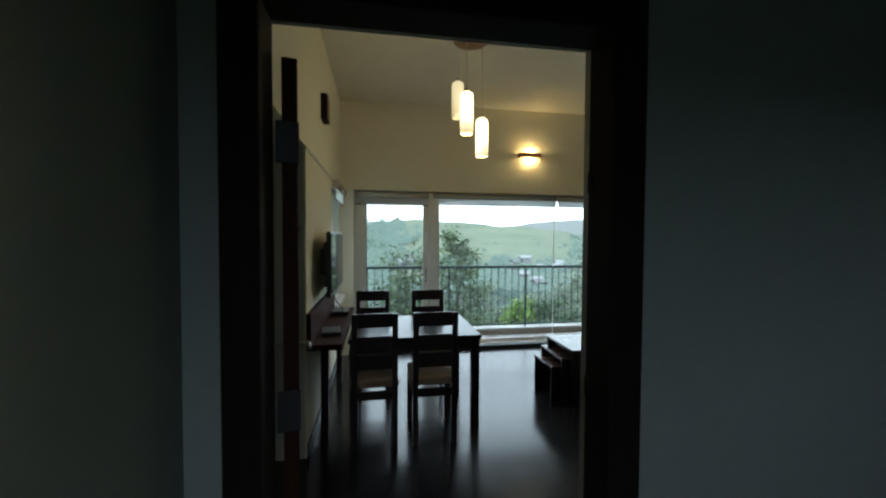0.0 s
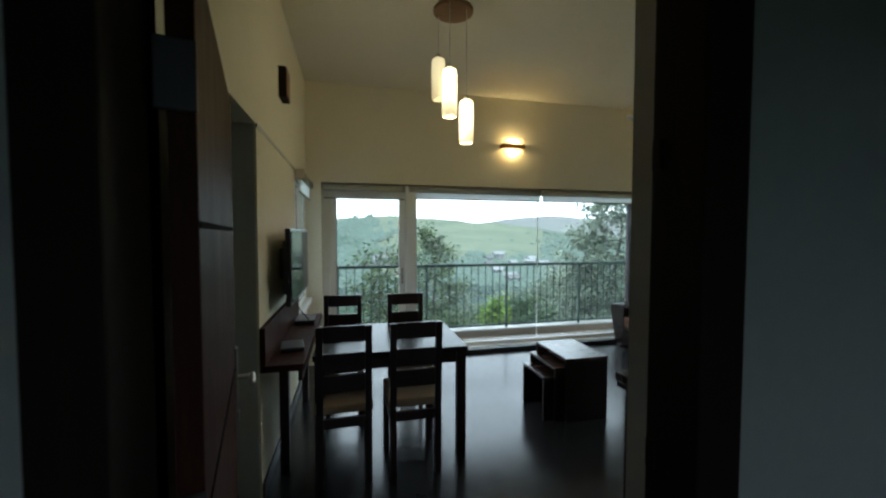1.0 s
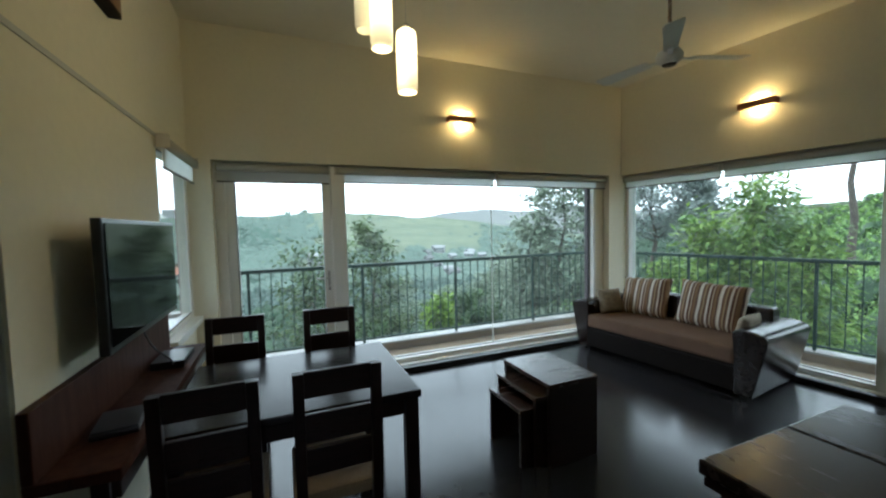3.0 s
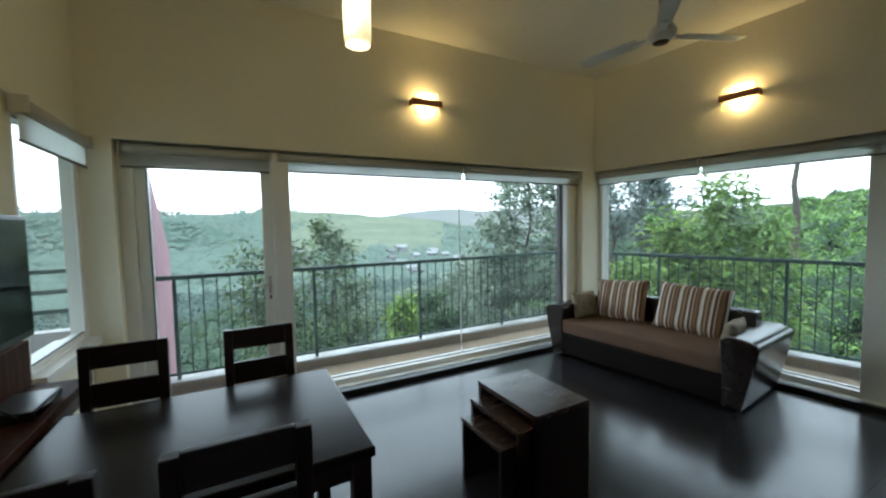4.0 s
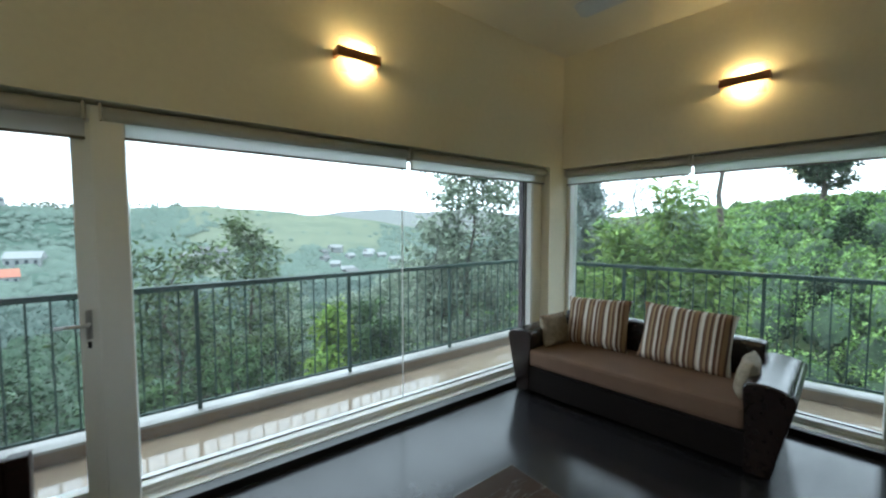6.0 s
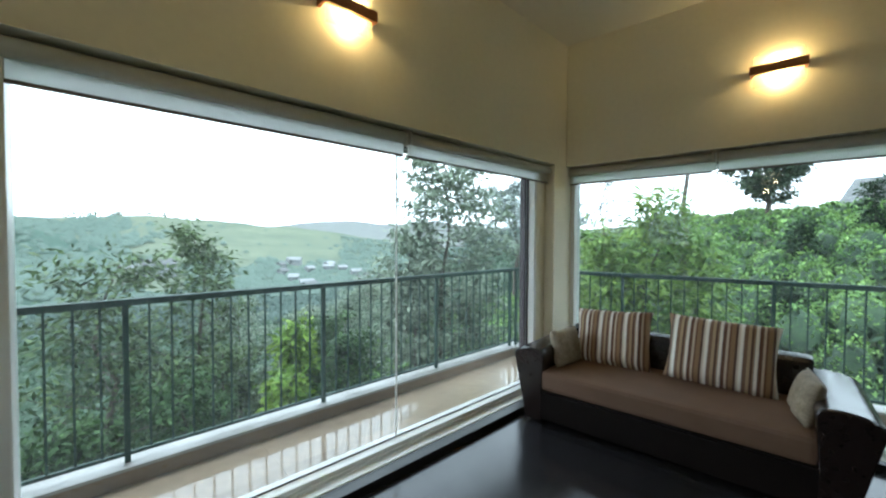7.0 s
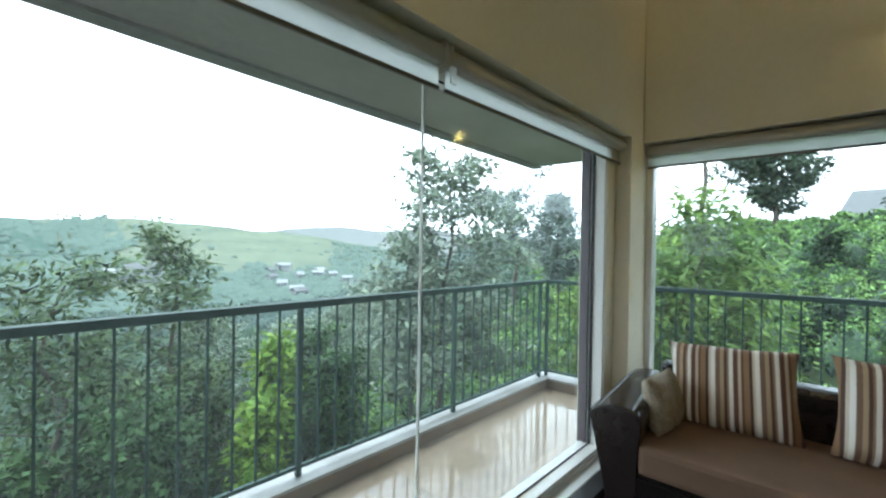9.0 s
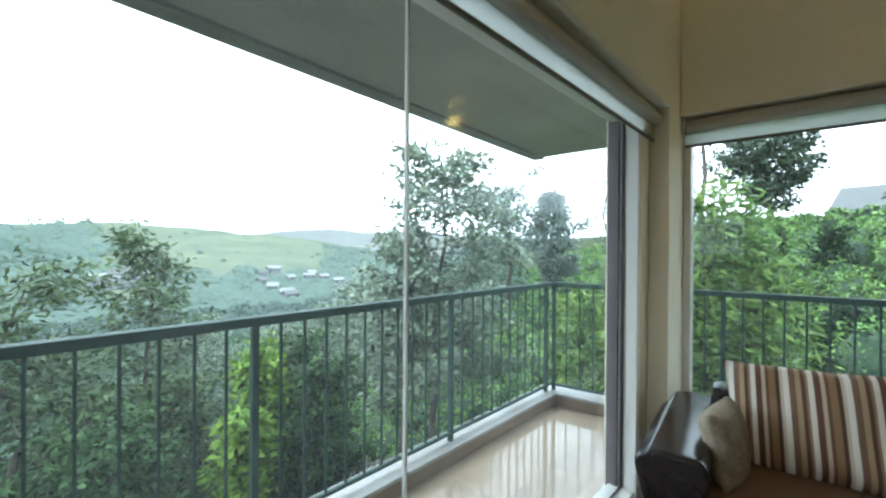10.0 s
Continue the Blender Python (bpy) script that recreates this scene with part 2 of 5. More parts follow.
# Whitewash with the haze over the far houses put into a dimmer colour.
WHITEWASH = material("haze_dimmed_whitewash", (0.2, 0.21, 0.21), 0.8, amount=0.3, scale=1, fine=8)
REDROOF = material("red_tile_roof", (0.35, 0.12, 0.07), 0.8, tint2=(0.25, 0.1, 0.07), scale=2)
DARKGLASS = material("dark_far_window", (0.05, 0.06, 0.07), 0.2)
SOIL = material("wooded_ground", (0.028, 0.055, 0.018), 0.95, tint2=(0.045, 0.045, 0.026), scale=0.4, fine=4, bump=0.6, bump_scale=6, spec=0.08)
TRACK = material("wet_dirt_track", (0.2, 0.185, 0.16), 0.6, tint2=(0.13, 0.115, 0.09), scale=1.5, fine=12, bump=0.4, bump_scale=20)
BARK = material("grey_brown_bark", (0.09, 0.075, 0.06), 0.9, tint2=(0.05, 0.04, 0.032), scale=5, fine=30, stretch=(1, 1, 0.2), bump=0.5, bump_scale=40)
LEAF_DEEP = leaf_material("deep_green_leaves", (0.03, 0.058, 0.023), (0.009, 0.022, 0.01), 0.4, 0.4)
# Dark leaves, lightened in colour for the mist before the round tree.
LEAF_ROUND = leaf_material("mist_lightened_leaves", (0.13, 0.175, 0.115), (0.07, 0.1, 0.068), 0.3, 0.3)
LEAF_OLIVE = leaf_material("olive_green_leaves", (0.11, 0.158, 0.062), (0.044, 0.07, 0.035), 0.3, 0.3)
LEAF_FRESH = leaf_material("yellow_green_leaves", (0.2, 0.3, 0.045), (0.1, 0.19, 0.03), 0.35, 0.3)
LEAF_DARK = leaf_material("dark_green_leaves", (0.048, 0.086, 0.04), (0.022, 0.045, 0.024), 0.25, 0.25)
LEAF_MID = leaf_material("green_leaves", (0.066, 0.12, 0.04), (0.028, 0.058, 0.024), 0.28, 0.28)
LEAF_LIGHT = leaf_material("fresh_green_leaves", (0.24, 0.35, 0.08), (0.09, 0.17, 0.045), 0.4, 0.3)
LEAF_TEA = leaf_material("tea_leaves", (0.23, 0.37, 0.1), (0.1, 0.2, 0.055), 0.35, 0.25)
# Mist in front of the trees is put into these two leaf colours.
LEAF_HAZE = leaf_material("mist_tinted_leaves", (0.26, 0.305, 0.28), (0.19, 0.235, 0.21), 0.2, 0.3)
LEAF_MIST = leaf_material("mist_greyed_leaves", (0.27, 0.325, 0.235), (0.175, 0.22, 0.16), 0.22, 0.3)
# Far land: the mist is painted into the colour and partly emitted as glow.
FAR_HILL = distance_material("mist_tinted_hill", (0.125, 0.14, 0.1), (0.08, 0.097, 0.076), 0.02, 0.3)
FAR_BAND = distance_material("mist_tinted_wooded_slope", (0.07, 0.1, 0.082), (0.054, 0.082, 0.067), 0.05, 0.32)
FAR_RIDGE = distance_material("mist_tinted_ridge", (0.125, 0.131, 0.127), (0.11, 0.117, 0.114), 0.003, 0.42)
FAR_TREES = distance_material("mist_tinted_far_trees", (0.088, 0.116, 0.098), (0.074, 0.1, 0.085), 0.04, 0.34)
# Valley leaves: the mist over them is part of their colour.
FAR_WOOD = leaf_material("mist_tinted_wood", (0.088, 0.128, 0.108), (0.07, 0.106, 0.09), 0.06)
LEAF_SLOPE = leaf_material("slope_leaves", (0.05, 0.088, 0.05), (0.03, 0.058, 0.034), 0.12, 0.25)


# ---- mesh helpers ----
def box(bm, x0, x1, y0, y1, z0, z1, bevel=0.0, top=(0, 0, 0, 0)):
    """A box; top shifts the upper rectangle's x0, x1, y0, y1."""
    v = [bm.verts.new(p) for p in ((x0, y0, z0), (x1, y0, z0), (x1, y1, z0), (x0, y1, z0),
         (x0 + top[0], y0 + top[2], z1), (x1 + top[1], y0 + top[2], z1), (x1 + top[1], y1 + top[3], z1), (x0 + top[0], y1 + top[3], z1))]
    f = [bm.faces.new([v[i] for i in q]) for q in ((3, 2, 1, 0), (4, 5, 6, 7), (0, 1, 5, 4), (1, 2, 6, 5), (2, 3, 7, 6), (3, 0, 4, 7))]
    if bevel:
        bmesh.ops.bevel(bm, geom=list({e for q in f for e in q.edges}), offset=bevel, segments=2, affect="EDGES", profile=0.6)
    return bm


def boxed(*a, **k):
    return box(bmesh.new(), *a, **k)


def tube(bm, p0, p1, r0, r1=None, seg=12, caps=True):
    p0, p1 = Vector(p0), Vector(p1)
    r1 = r0 if r1 is None else r1
    q = (p1 - p0).to_track_quat("Z", "Y")
    a, b = [], []
    for i in range(seg):
        d = q @ Vector((math.cos(2 * math.pi * i / seg), math.sin(2 * math.pi * i / seg), 0))
        a.append(bm.verts.new(p0 + d * r0)), b.append(bm.verts.new(p1 + d * r1))
    for i in range(seg):
        j = (i + 1) % seg
        f = bm.faces.new((a[i], a[j], b[j], b[i]))
        f.smooth = True
    if caps:
        bm.faces.new(a[::-1]), bm.faces.new(b)
    return bm


def lathe(bm, rings, seg=24, centre=(0, 0)):
    """A turned shape from (radius, z) pairs."""
    last = None
    for r, z in rings:
        row = [bm.verts.new((centre[0] + r * math.cos(2 * math.pi * i / seg), centre[1] + r * math.sin(2 * math.pi * i / seg), z)) for i in range(seg)]
        if last:
            for i in range(seg):
                bm.faces.new((last[i], last[(i + 1) % seg], row[(i + 1) % seg], row[i])).smooth = True
        last = row
    return bm


def prism(bm, outline, d0, d1, axis="x"):
    """A flat outline of (u, v) pulled from d0 to d1: axis x: u is y, v is z; axis y: u is x, v is z; axis z: u is x, v is y."""
    at = {"x": lambda u, v, d: (d, u, v), "y": lambda u, v, d: (u, d, v), "z": lambda u, v, d: (u, v, d)}[axis]
    a, b = [bm.verts.new(at(u, v, d0)) for u, v in outline], [bm.verts.new(at(u, v, d1)) for u, v in outline]
    n = len(outline)
    for i in range(n):
        bm.faces.new((a[i], a[(i + 1) % n], b[(i + 1) % n], b[i]))
    bm.faces.new(a[::-1]), bm.faces.new(b)
    bmesh.ops.recalc_face_normals(bm, faces=bm.faces)
    return bm


def mesh_of(name, bm, mat):
    me = bpy.data.meshes.new(name)
    bm.to_mesh(me)
    bm.free()
    me.materials.append(mat)
    return me


def part(name, bm, mat, parent, label=""):
    ob = new(name, mesh_of(name, bm, mat))
    ob.parent = parent
    return tagged(ob, label)


def thing(name, m, label, category, group=""):
    ob = new(name)
    ob.empty_display_size = 0.1
    ob.matrix_world = m
    return tagged(ob, label, category, group)


def structure(name, bm, mat, label, category, m=None):
    ob = new(name, mesh_of(name, bm, mat))
    if m:
        ob.matrix_world = m
    return tagged(ob, label, category, kind="structure")


def soft_shape(bm, sx, sy, sz, puff=0.5, cuts=10, crumple=0.0, seed=0):
    """A stuffed cushion, sx wide, sz high, sy thick in the middle, pinched at its edges; origin at its lower middle."""
    n = cuts
    def at(i, j, side):
        u, v = i / n * 2 - 1, j / n * 2 - 1
        edge = (1 - abs(u) ** 4) * (1 - abs(v) ** 4)
        t = sy / 2 * (0.12 + 0.88 * max(edge, 0) ** puff)
        k = 1 - 0.05 * (1 - abs(v) ** 2) * (abs(u) > 0.99)
        w = noise.noise(Vector((u * 2 + seed, v * 2, side))) * crumple
        return (u * sx / 2 * k * (1 - 0.03 * (1 - v * v)), side * t + w, (v + 1) / 2 * sz + crumple * 0.6 * noise.noise(Vector((u * 2, seed, v))) - 0.02 * sz * (1 - u * u) * (v > 0.9))
    rows = {s: [[bm.verts.new(at(i, j, s)) for j in range(n + 1)] for i in range(n + 1)] for s in (-1, 1)}
    for s, g in rows.items():
        for i in range(n):
            for j in range(n):
                q = (g[i][j], g[i + 1][j], g[i + 1][j + 1], g[i][j + 1])
                bm.faces.new(q if s < 0 else q[::-1]).smooth = True
    rim = [(i, 0) for i in range(n)] + [(n, j) for j in range(n)] + [(i, n) for i in range(n, 0, -1)] + [(0, j) for j in range(n, 0, -1)]
    for k in range(len(rim)):
        a, b = rim[k], rim[(k + 1) % len(rim)]
        bm.faces.new((rows[1][a[0]][a[1]], rows[1][b[0]][b[1]], rows[-1][b[0]][b[1]], rows[-1][a[0]][a[1]])).smooth = True
    bmesh.ops.recalc_face_normals(bm, faces=bm.faces)
    return bm


def pieces(name, parent, mat, x0, x1, y0, y1, z, sx, sy, thick, gap=0.004, bev=0.0015):
    """Square tiles laid over a rectangle, one object each, sharing meshes by size."""
    shared = {}
    nx, ny = math.ceil((x1 - x0) / sx - 1e-6), math.ceil((y1 - y0) / sy - 1e-6)
    for i in range(nx):
        for j in range(ny):
            w, d = min(sx, x1 - x0 - i * sx) - gap, min(sy, y1 - y0 - j * sy) - gap
            if w < 0.02 or d < 0.02:
                continue
            key = (round(w, 3), round(d, 3))
            if key not in shared:
                bm = boxed(0, w, 0, d, -thick, 0, top=(bev, -bev, bev, -bev))
                shared[key] = mesh_of(name, bm, mat)
            ob = new(name, shared[key])
            ob.parent = parent
            ob.location = (x0 + i * sx + gap / 2, y0 + j * sy + gap / 2, z)


# ---- the building ----
XL, YA, YS, TOP, CEIL = -0.53, 4.93, 1.02, 2.135, 3.28
MA = pose(0, YA, 0)
MB = pose(4.37, YA, 0, 0, 0, -83.8)
MR = pose(5.42, 6.30, 0, 0, 0, -78.6)

floor = structure("floor", boxed(-2.1, 4.75, -2.6, 4.86, -0.2, -0.012), GROUT, "dark floor slab under polished dark tiles", "floor")
ceiling = structure("ceiling", boxed(-0.75, 5.2, 0.8, 5.2, CEIL, CEIL + 0.12), CEILING_PAINT, "plain cream painted ceiling", "ceiling")
structure("ceiling_hall", boxed(-2.1, 2.1, -2.6, 0.8, 2.6, 2.7), HALL_PAINT, "plain painted ceiling of the dim entrance hall", "ceiling")
structure("ceiling_passage", boxed(-2.1, -0.75, 0.8, 3.7, 2.6, 2.7), HALL_PAINT, "plain painted ceiling of the side passage", "ceiling")

bm = boxed(-0.56, -0.36, 0, 0.28, -0.2, TOP)
box(bm, 4.17, 4.65, 0, 0.28, -0.2, TOP), box(bm, 4.035, 4.17, 0.10, 0.28, -0.2, TOP), box(bm, -0.75, 4.65, 0, 0.28, TOP, CEIL + 0.12), box(bm, -0.36, 4.035, 0.1, 0.28, -0.2, -0.003)
structure("wall_north", bm, PLASTER, "cream plastered wall above a wide window", "wall", MA)
bm = boxed(0.004, 0.012, 0.10, 0.28, -0.2, TOP)
box(bm, 3.45, 4.2, 0, 0.28, -0.2, TOP), box(bm, 0.004, 4.2, 0.003, 0.28, TOP, CEIL + 0.12), box(bm, 0.012, 3.45, 0.1, 0.28, -0.2, -0.003)
structure("wall_east", bm, PLASTER, "cream plastered wall above wide windows", "wall", MB)
bm = boxed(-0.75, XL, YS, 1.62, 0, CEIL)
box(bm, -0.75, XL, 1.62, 2.545, TOP, CEIL), box(bm, -0.75, XL, 2.545, 4.05, 0, CEIL)
box(bm, -0.75, XL, 4.05, YA, 0, 0.74), box(bm, -0.75, XL, 4.05, YA, TOP, CEIL)
structure("wall_west", bm, PLASTER, "cream plastered wall with a passage opening", "wall")
bm = boxed(-2.1, -0.40, 0.8, YS, 0, CEIL)
box(bm, 0.66, 5.2, 0.8, YS, 0, CEIL), box(bm, -0.40, 0.66, 0.8, YS, 2.19, CEIL)
structure("wall_south", bm, HALL_PAINT, "grey painted wall round the entrance door", "wall")
bm = boxed(0.63, 0.66, 0.905, YS + 0.002, 0, 2.14)
box(bm, -0.40, 0.66, 0.905, YS + 0.002, 2.14, 2.19)
structure("door_reveal", bm, JAMB_PAINT, "pale painted reveal behind the door frame", "door reveal")
# Same reveal, darkened with frame wood so the hinge side stays black.
structure("door_reveal_hinge_side", boxed(-0.40, -0.36, 0.905, YS + 0.002, 0, 2.14), FRAMEWOOD, "hinge-side reveal darkened with the frame's wood colour", "door reveal")
structure("wall_hall_west", boxed(-0.70, -0.50, -2.4, 0.8, 0, 2.6), SHADED_HALL_PAINT, "green-grey hall wall, its dimness put into a darker paint colour", "wall")
structure("wall_hall_east", boxed(1.9, 2.1, -2.4, 0.8, 0, 2.6), HALL_PAINT, "grey painted hall wall", "wall")
bm = boxed(-0.7, -0.4, -2.6, -2.4, 0, 2.6)
box(bm, 0.5, 2.1, -2.6, -2.4, 0, 2.6), box(bm, -0.4, 0.5, -2.6, -2.4, 0, 1.2), box(bm, -0.4, 0.5, -2.6, -2.4, 2.1, 2.6)
structure("wall_hall_south", bm, HALL_PAINT, "grey painted hall wall with a small window opening", "wall")
bm = boxed(-2.1, -1.115, 3.5, 3.7, 0, 2.6)
box(bm, -1.0, -0.75, 3.5, 3.7, 0, 2.6), box(bm, -1.115, -1.0, 3.5, 3.7, 0, 1.15), box(bm, -1.115, -1.0, 3.5, 3.7, 1.97, 2.6)
structure("wall_passage_north", bm, HALL_PAINT, "grey painted passage wall with a slit window", "wall")
structure("wall_passage_west", boxed(-2.1, -1.9, 1.02, 3.5, 0, 2.6), HALL_PAINT, "grey painted passage wall", "wall")
# Grey sheet over the plaster jamb; the jamb's shade is its colour.
structure("jamb_shade_sheet", boxed(-0.752, XL - 0.012, 2.541, 2.5445, 0, TOP), JAMB_PAINT, "grey sheet on the passage jamb, its shade put into the colour", "door lining")
# Raised grey strip along the wall at lintel height.
structure("wall_line_strip", boxed(XL - 0.002, XL + 0.006, 2.55, 4.05, TOP - 0.016, TOP + 0.006), JAMB_PAINT, "thin grey strip along the wall", "trim")

structure("baseboard", boxed(-0.42, 4.38, -0.06, 0.03, -0.01, 0.048, 0.003), SKIRTING, "low dark plinth under the wide window", "baseboard", MA)
structure("baseboard_east", boxed(0.0, 4.0, -0.02, 0.03, -0.01, 0.048, 0.003), SKIRTING, "low dark plinth under the east windows", "baseboard", MB)
structure("baseboard_west", boxed(XL - 0.001, XL + 0.012, 2.56, 4.85, -0.005, 0.09, 0.002), SKIRTING, "dark skirting along the wall", "baseboard")
structure("baseboard_entrance", boxed(0.7, 4.9, YS - 0.001, YS + 0.012, -0.005, 0.09, 0.002), SKIRTING, "dark skirting along the wall", "baseboard")


# ---- windows ----
def window(name, m, x0, x1, z0, z1, posts, panes, label, left=0.09, right=0.09, deep=0.25):
    w = thing(name, m, label, "window")
    w["kind"] = "structure"
    part("window_sill", boxed(x0, x1, 0.032, 0.275, z0 - 0.05, z0, 0.004), UPVC, w)
    part("window_track", boxed(x0, x1, 0.10, 0.13, z0 - 0.001, z0 + 0.018, 0.003), UPVC, w)
    part("window_frame", boxed(x0, x0 + left, 0.10, deep, z0, z1, 0.006), UPVC, w)
    part("window_frame", boxed(x1 - right, x1, 0.10, deep, z0, z1, 0.006), UPVC, w)
    part("window_frame", boxed(x0 + left, x1 - right, 0.11, deep - 0.01, z1 - 0.06, z1, 0.005), UPVC, w)
    part("window_frame", boxed(x0 + left, x1 - right, 0.11, deep - 0.01, z0, z0 + 0.045, 0.005), UPVC, w)
    part("head_panel", boxed(x0, x1, 0.13, deep, z1 + 0.003, TOP), UPVC, w)
    for a, b in posts:
        part("mullion", boxed(a, b, 0.07, deep, z0 + 0.002, z1 + 0.002, 0.008), UPVC, w)
    for a, b in panes:
        p = part("pane", boxed(a, b, deep - 0.067, deep - 0.059, z0 + 0.03, z1 - 0.05), PANE, w, "clear window glass wet with rain")
        p.visible_shadow = False
        part("seal", boxed(a, b, deep - 0.074, deep - 0.07, z0 + 0.045, z0 + 0.053), SEAL, w)
        part("seal", boxed(a, b, deep - 0.074, deep - 0.07, z1 - 0.068, z1 - 0.06), SEAL, w)
    return w


w1 = window("window_1", MA, -0.36, 4.033, 0.052, 2.12, [(0.645, 0.78)], [(0.78, 2.497), (2.503, 4.0)], "wide white-framed window with a butt-jointed glass pane", right=0.032)
part("gasket", boxed(3.985, 3.999, 0.195, 0.252, 0.06, 2.1), MAROON, w1, "dark maroon window gasket")
part("gasket", boxed(3.992, 4.002, 0.168, 0.181, 0.1, 2.05), SEAL, w1, "black window gasket")
part("glass_joint", boxed(2.497, 2.503, 0.181, 0.193, 0.09, 2.06), UPVC, w1)
door = thing("door_2", MA, "closed white-framed glass balcony door", "door")
door["kind"] = "structure"
for a, b, c, d in ((-0.272, -0.19, 0.06, 2.05), (0.565, 0.643, 0.06, 2.05), (-0.19, 0.565, 0.06, 0.15), (-0.19, 0.565, 1.98, 2.05)):
    part("door_frame", boxed(a, b, 0.13, 0.20, c, d, 0.006), UPVC, door)
p = part("pane", boxed(-0.19, 0.565, 0.163, 0.171, 0.15, 1.98), PANE, door, "clear door glass wet with rain")
p.visible_shadow = False
part("seal", boxed(-0.198, -0.19, 0.125, 0.131, 0.15, 1.98), SEAL, door)
bm = boxed(0.59, 0.615, 0.118, 0.13, 0.95, 1.1, 0.004)
tube(bm, (0.602, 0.12, 1.03), (0.602, 0.075, 1.03), 0.008), tube(bm, (0.608, 0.075, 1.03), (0.48, 0.075, 1.03), 0.009)
part("door_handle", bm, STEEL, door, "steel lever handle")
part("keyhole", boxed(0.595, 0.61, 0.112, 0.117, 0.905, 0.94, 0.002), BLACKPLASTIC, door)

window("window_2", MB, 0.012, 2.52, 0.052, 2.12, [], [(0.05, 2.34)], "wide white-framed window behind the sofa", left=0.038, right=0.18)
window("window_3", MB, 2.54, 3.45, 0.052, 2.12, [], [(2.63, 3.36)], "white-framed window in the east wall")
window("window_4", pose(XL + 0.09, 0, 0, 0, 0, 90), 4.06, 4.92, 0.79, 2.12, [], [(4.12, 4.86)], "narrow white-framed window beside the television", left=0.05, right=0.05, deep=0.18)


def blind(m, x0, x1, drop, label):
    b = thing("roller_blind", m, label, "roller blind", "roller blinds over the windows")
    bm = bmesh.new()
    tube(bm, (x0 + 0.02, 0.07, 2.085), (x1 - 0.02, 0.07, 2.085), 0.036, seg=20)
    part("roller", bm, BLINDTUBE, b, "grey-beige rolled cloth tube")
    part("cloth", boxed(x0 + 0.012, x1 - 0.012, 0.078, 0.081, drop - 0.02, 2.07), BLINDCLOTH, b, "pale translucent blind cloth")
    part("bottom_bar", boxed(x0 + 0.012, x1 - 0.012, 0.073, 0.086, drop - 0.035, drop - 0.0205, 0.003), SHADEBAR, b, "dark bottom bar")
    for x in (x0 + 0.005, x1 - 0.017):
        part("bracket", boxed(x, x + 0.012, 0.036, 0.11, 2.045, 2.13, 0.003), BLINDBAR, b)
    return b


blind(MA, -0.34, 0.64, 1.985, "beige roller blind rolled up over the balcony door")
blind(MA, 0.68, 2.49, 2.0, "white roller blind rolled up over the wide window")
blind(MA, 2.50, 4.24, 2.0, "white roller blind rolled up over the wide window")
blind(MB, 0.006, 1.17, 2.0, "white roller blind rolled up behind the sofa")
blind(MB, 1.18, 2.50, 2.0, "white roller blind rolled up behind the sofa")
blind(MB, 2.55, 3.44, 2.0, "white roller blind rolled up in the east wall")
blind(pose(XL + 0.125, 0, 0, 0, 0, 90), 4.0, 4.9, 1.95, "grey roller blind rolled up beside the television")
for m, x in ((MA, 2.495), (MB, 1.175)):
    c = thing("chain_clip", m @ pose(x, 0.028, 1.985), "clear plastic blind chain clip hanging between two blinds", "blind clip", "clips between the blinds")
    part("clip_body", boxed(-0.014, 0.014, -0.014, -0.005, -0.012, 0.05, 0.003), BLINDCLOTH, c)
    bm = bmesh.new()
    tube(bm, (0, -0.008, 0.05), (0, -0.004, 0.105), 0.003, seg=6)
    part("chain", bm, STEEL, c)


# ---- entrance door ----
df = thing("door_1", pose(0, 0, 0), "dark wooden entrance door frame", "door frame")
df["kind"] = "structure"
part("door_post", boxed(-0.41, -0.32, 0.775, 0.90, 0, 2.085, 0.006), FRAMEWOOD, df)
part("door_post", boxed(0.575, 0.675, 0.775, 0.90, 0, 2.085, 0.006), FRAMEWOOD, df)
part("door_head", boxed(-0.41, 0.675, 0.775, 0.90, 2.085, 2.20, 0.006), FRAMEWOOD, df)
for z in (0.28, 1.05, 1.66):
    part("strike_plate", boxed(0.568, 0.575, 0.87, 0.892, z, z + 0.06, 0.002), FRAMEWOOD, df)
leaf = thing("door_leaf", pose(-0.262, 0.915, 0, 0, 0, 102), "open red-brown veneered entrance door with grooves", "door")
part("panel", boxed(0.0, 0.86, 0.0, 0.04, 0.01, 2.0, 0.003), REDWOOD, leaf)
for z in (0.55, 1.05, 1.54):
    # Thin dark strips on the face; the grooves' shade is their colour.
    part("groove", boxed(0.004, 0.856, -0.0022, 0.003, z, z + 0.012), GROOVE_SHADE, leaf)
for z in (0.25, 1.0, 1.72):
    part("hinge", boxed(-0.012, -0.0005, -0.003, 0.055, z, z + 0.11, 0.003), HINGESTEEL, leaf, "dull steel butt hinge")
bm = boxed(0.79, 0.83, -0.008, 0.0, 0.93, 1.13, 0.004)
tube(bm, (0.81, -0.006, 1.02), (0.81, -0.055, 1.02), 0.009), tube(bm, (0.82, -0.055, 1.02), (0.70, -0.058, 1.025), 0.010, 0.008)
part("door_handle", bm, STEEL, leaf, "steel lever handle")
bm = bmesh.new()
tube(bm, (0.81, 0.045, 1.02), (0.81, 0.095, 1.02), 0.009), tube(bm, (0.82, 0.095, 1.02), (0.70, 0.098, 1.025), 0.010, 0.008)
part("door_handle", bm, STEEL, leaf, "steel lever handle")
part("lock", boxed(0.795, 0.825, -0.012, 0.0, 0.86, 0.9, 0.004), STEEL, leaf)


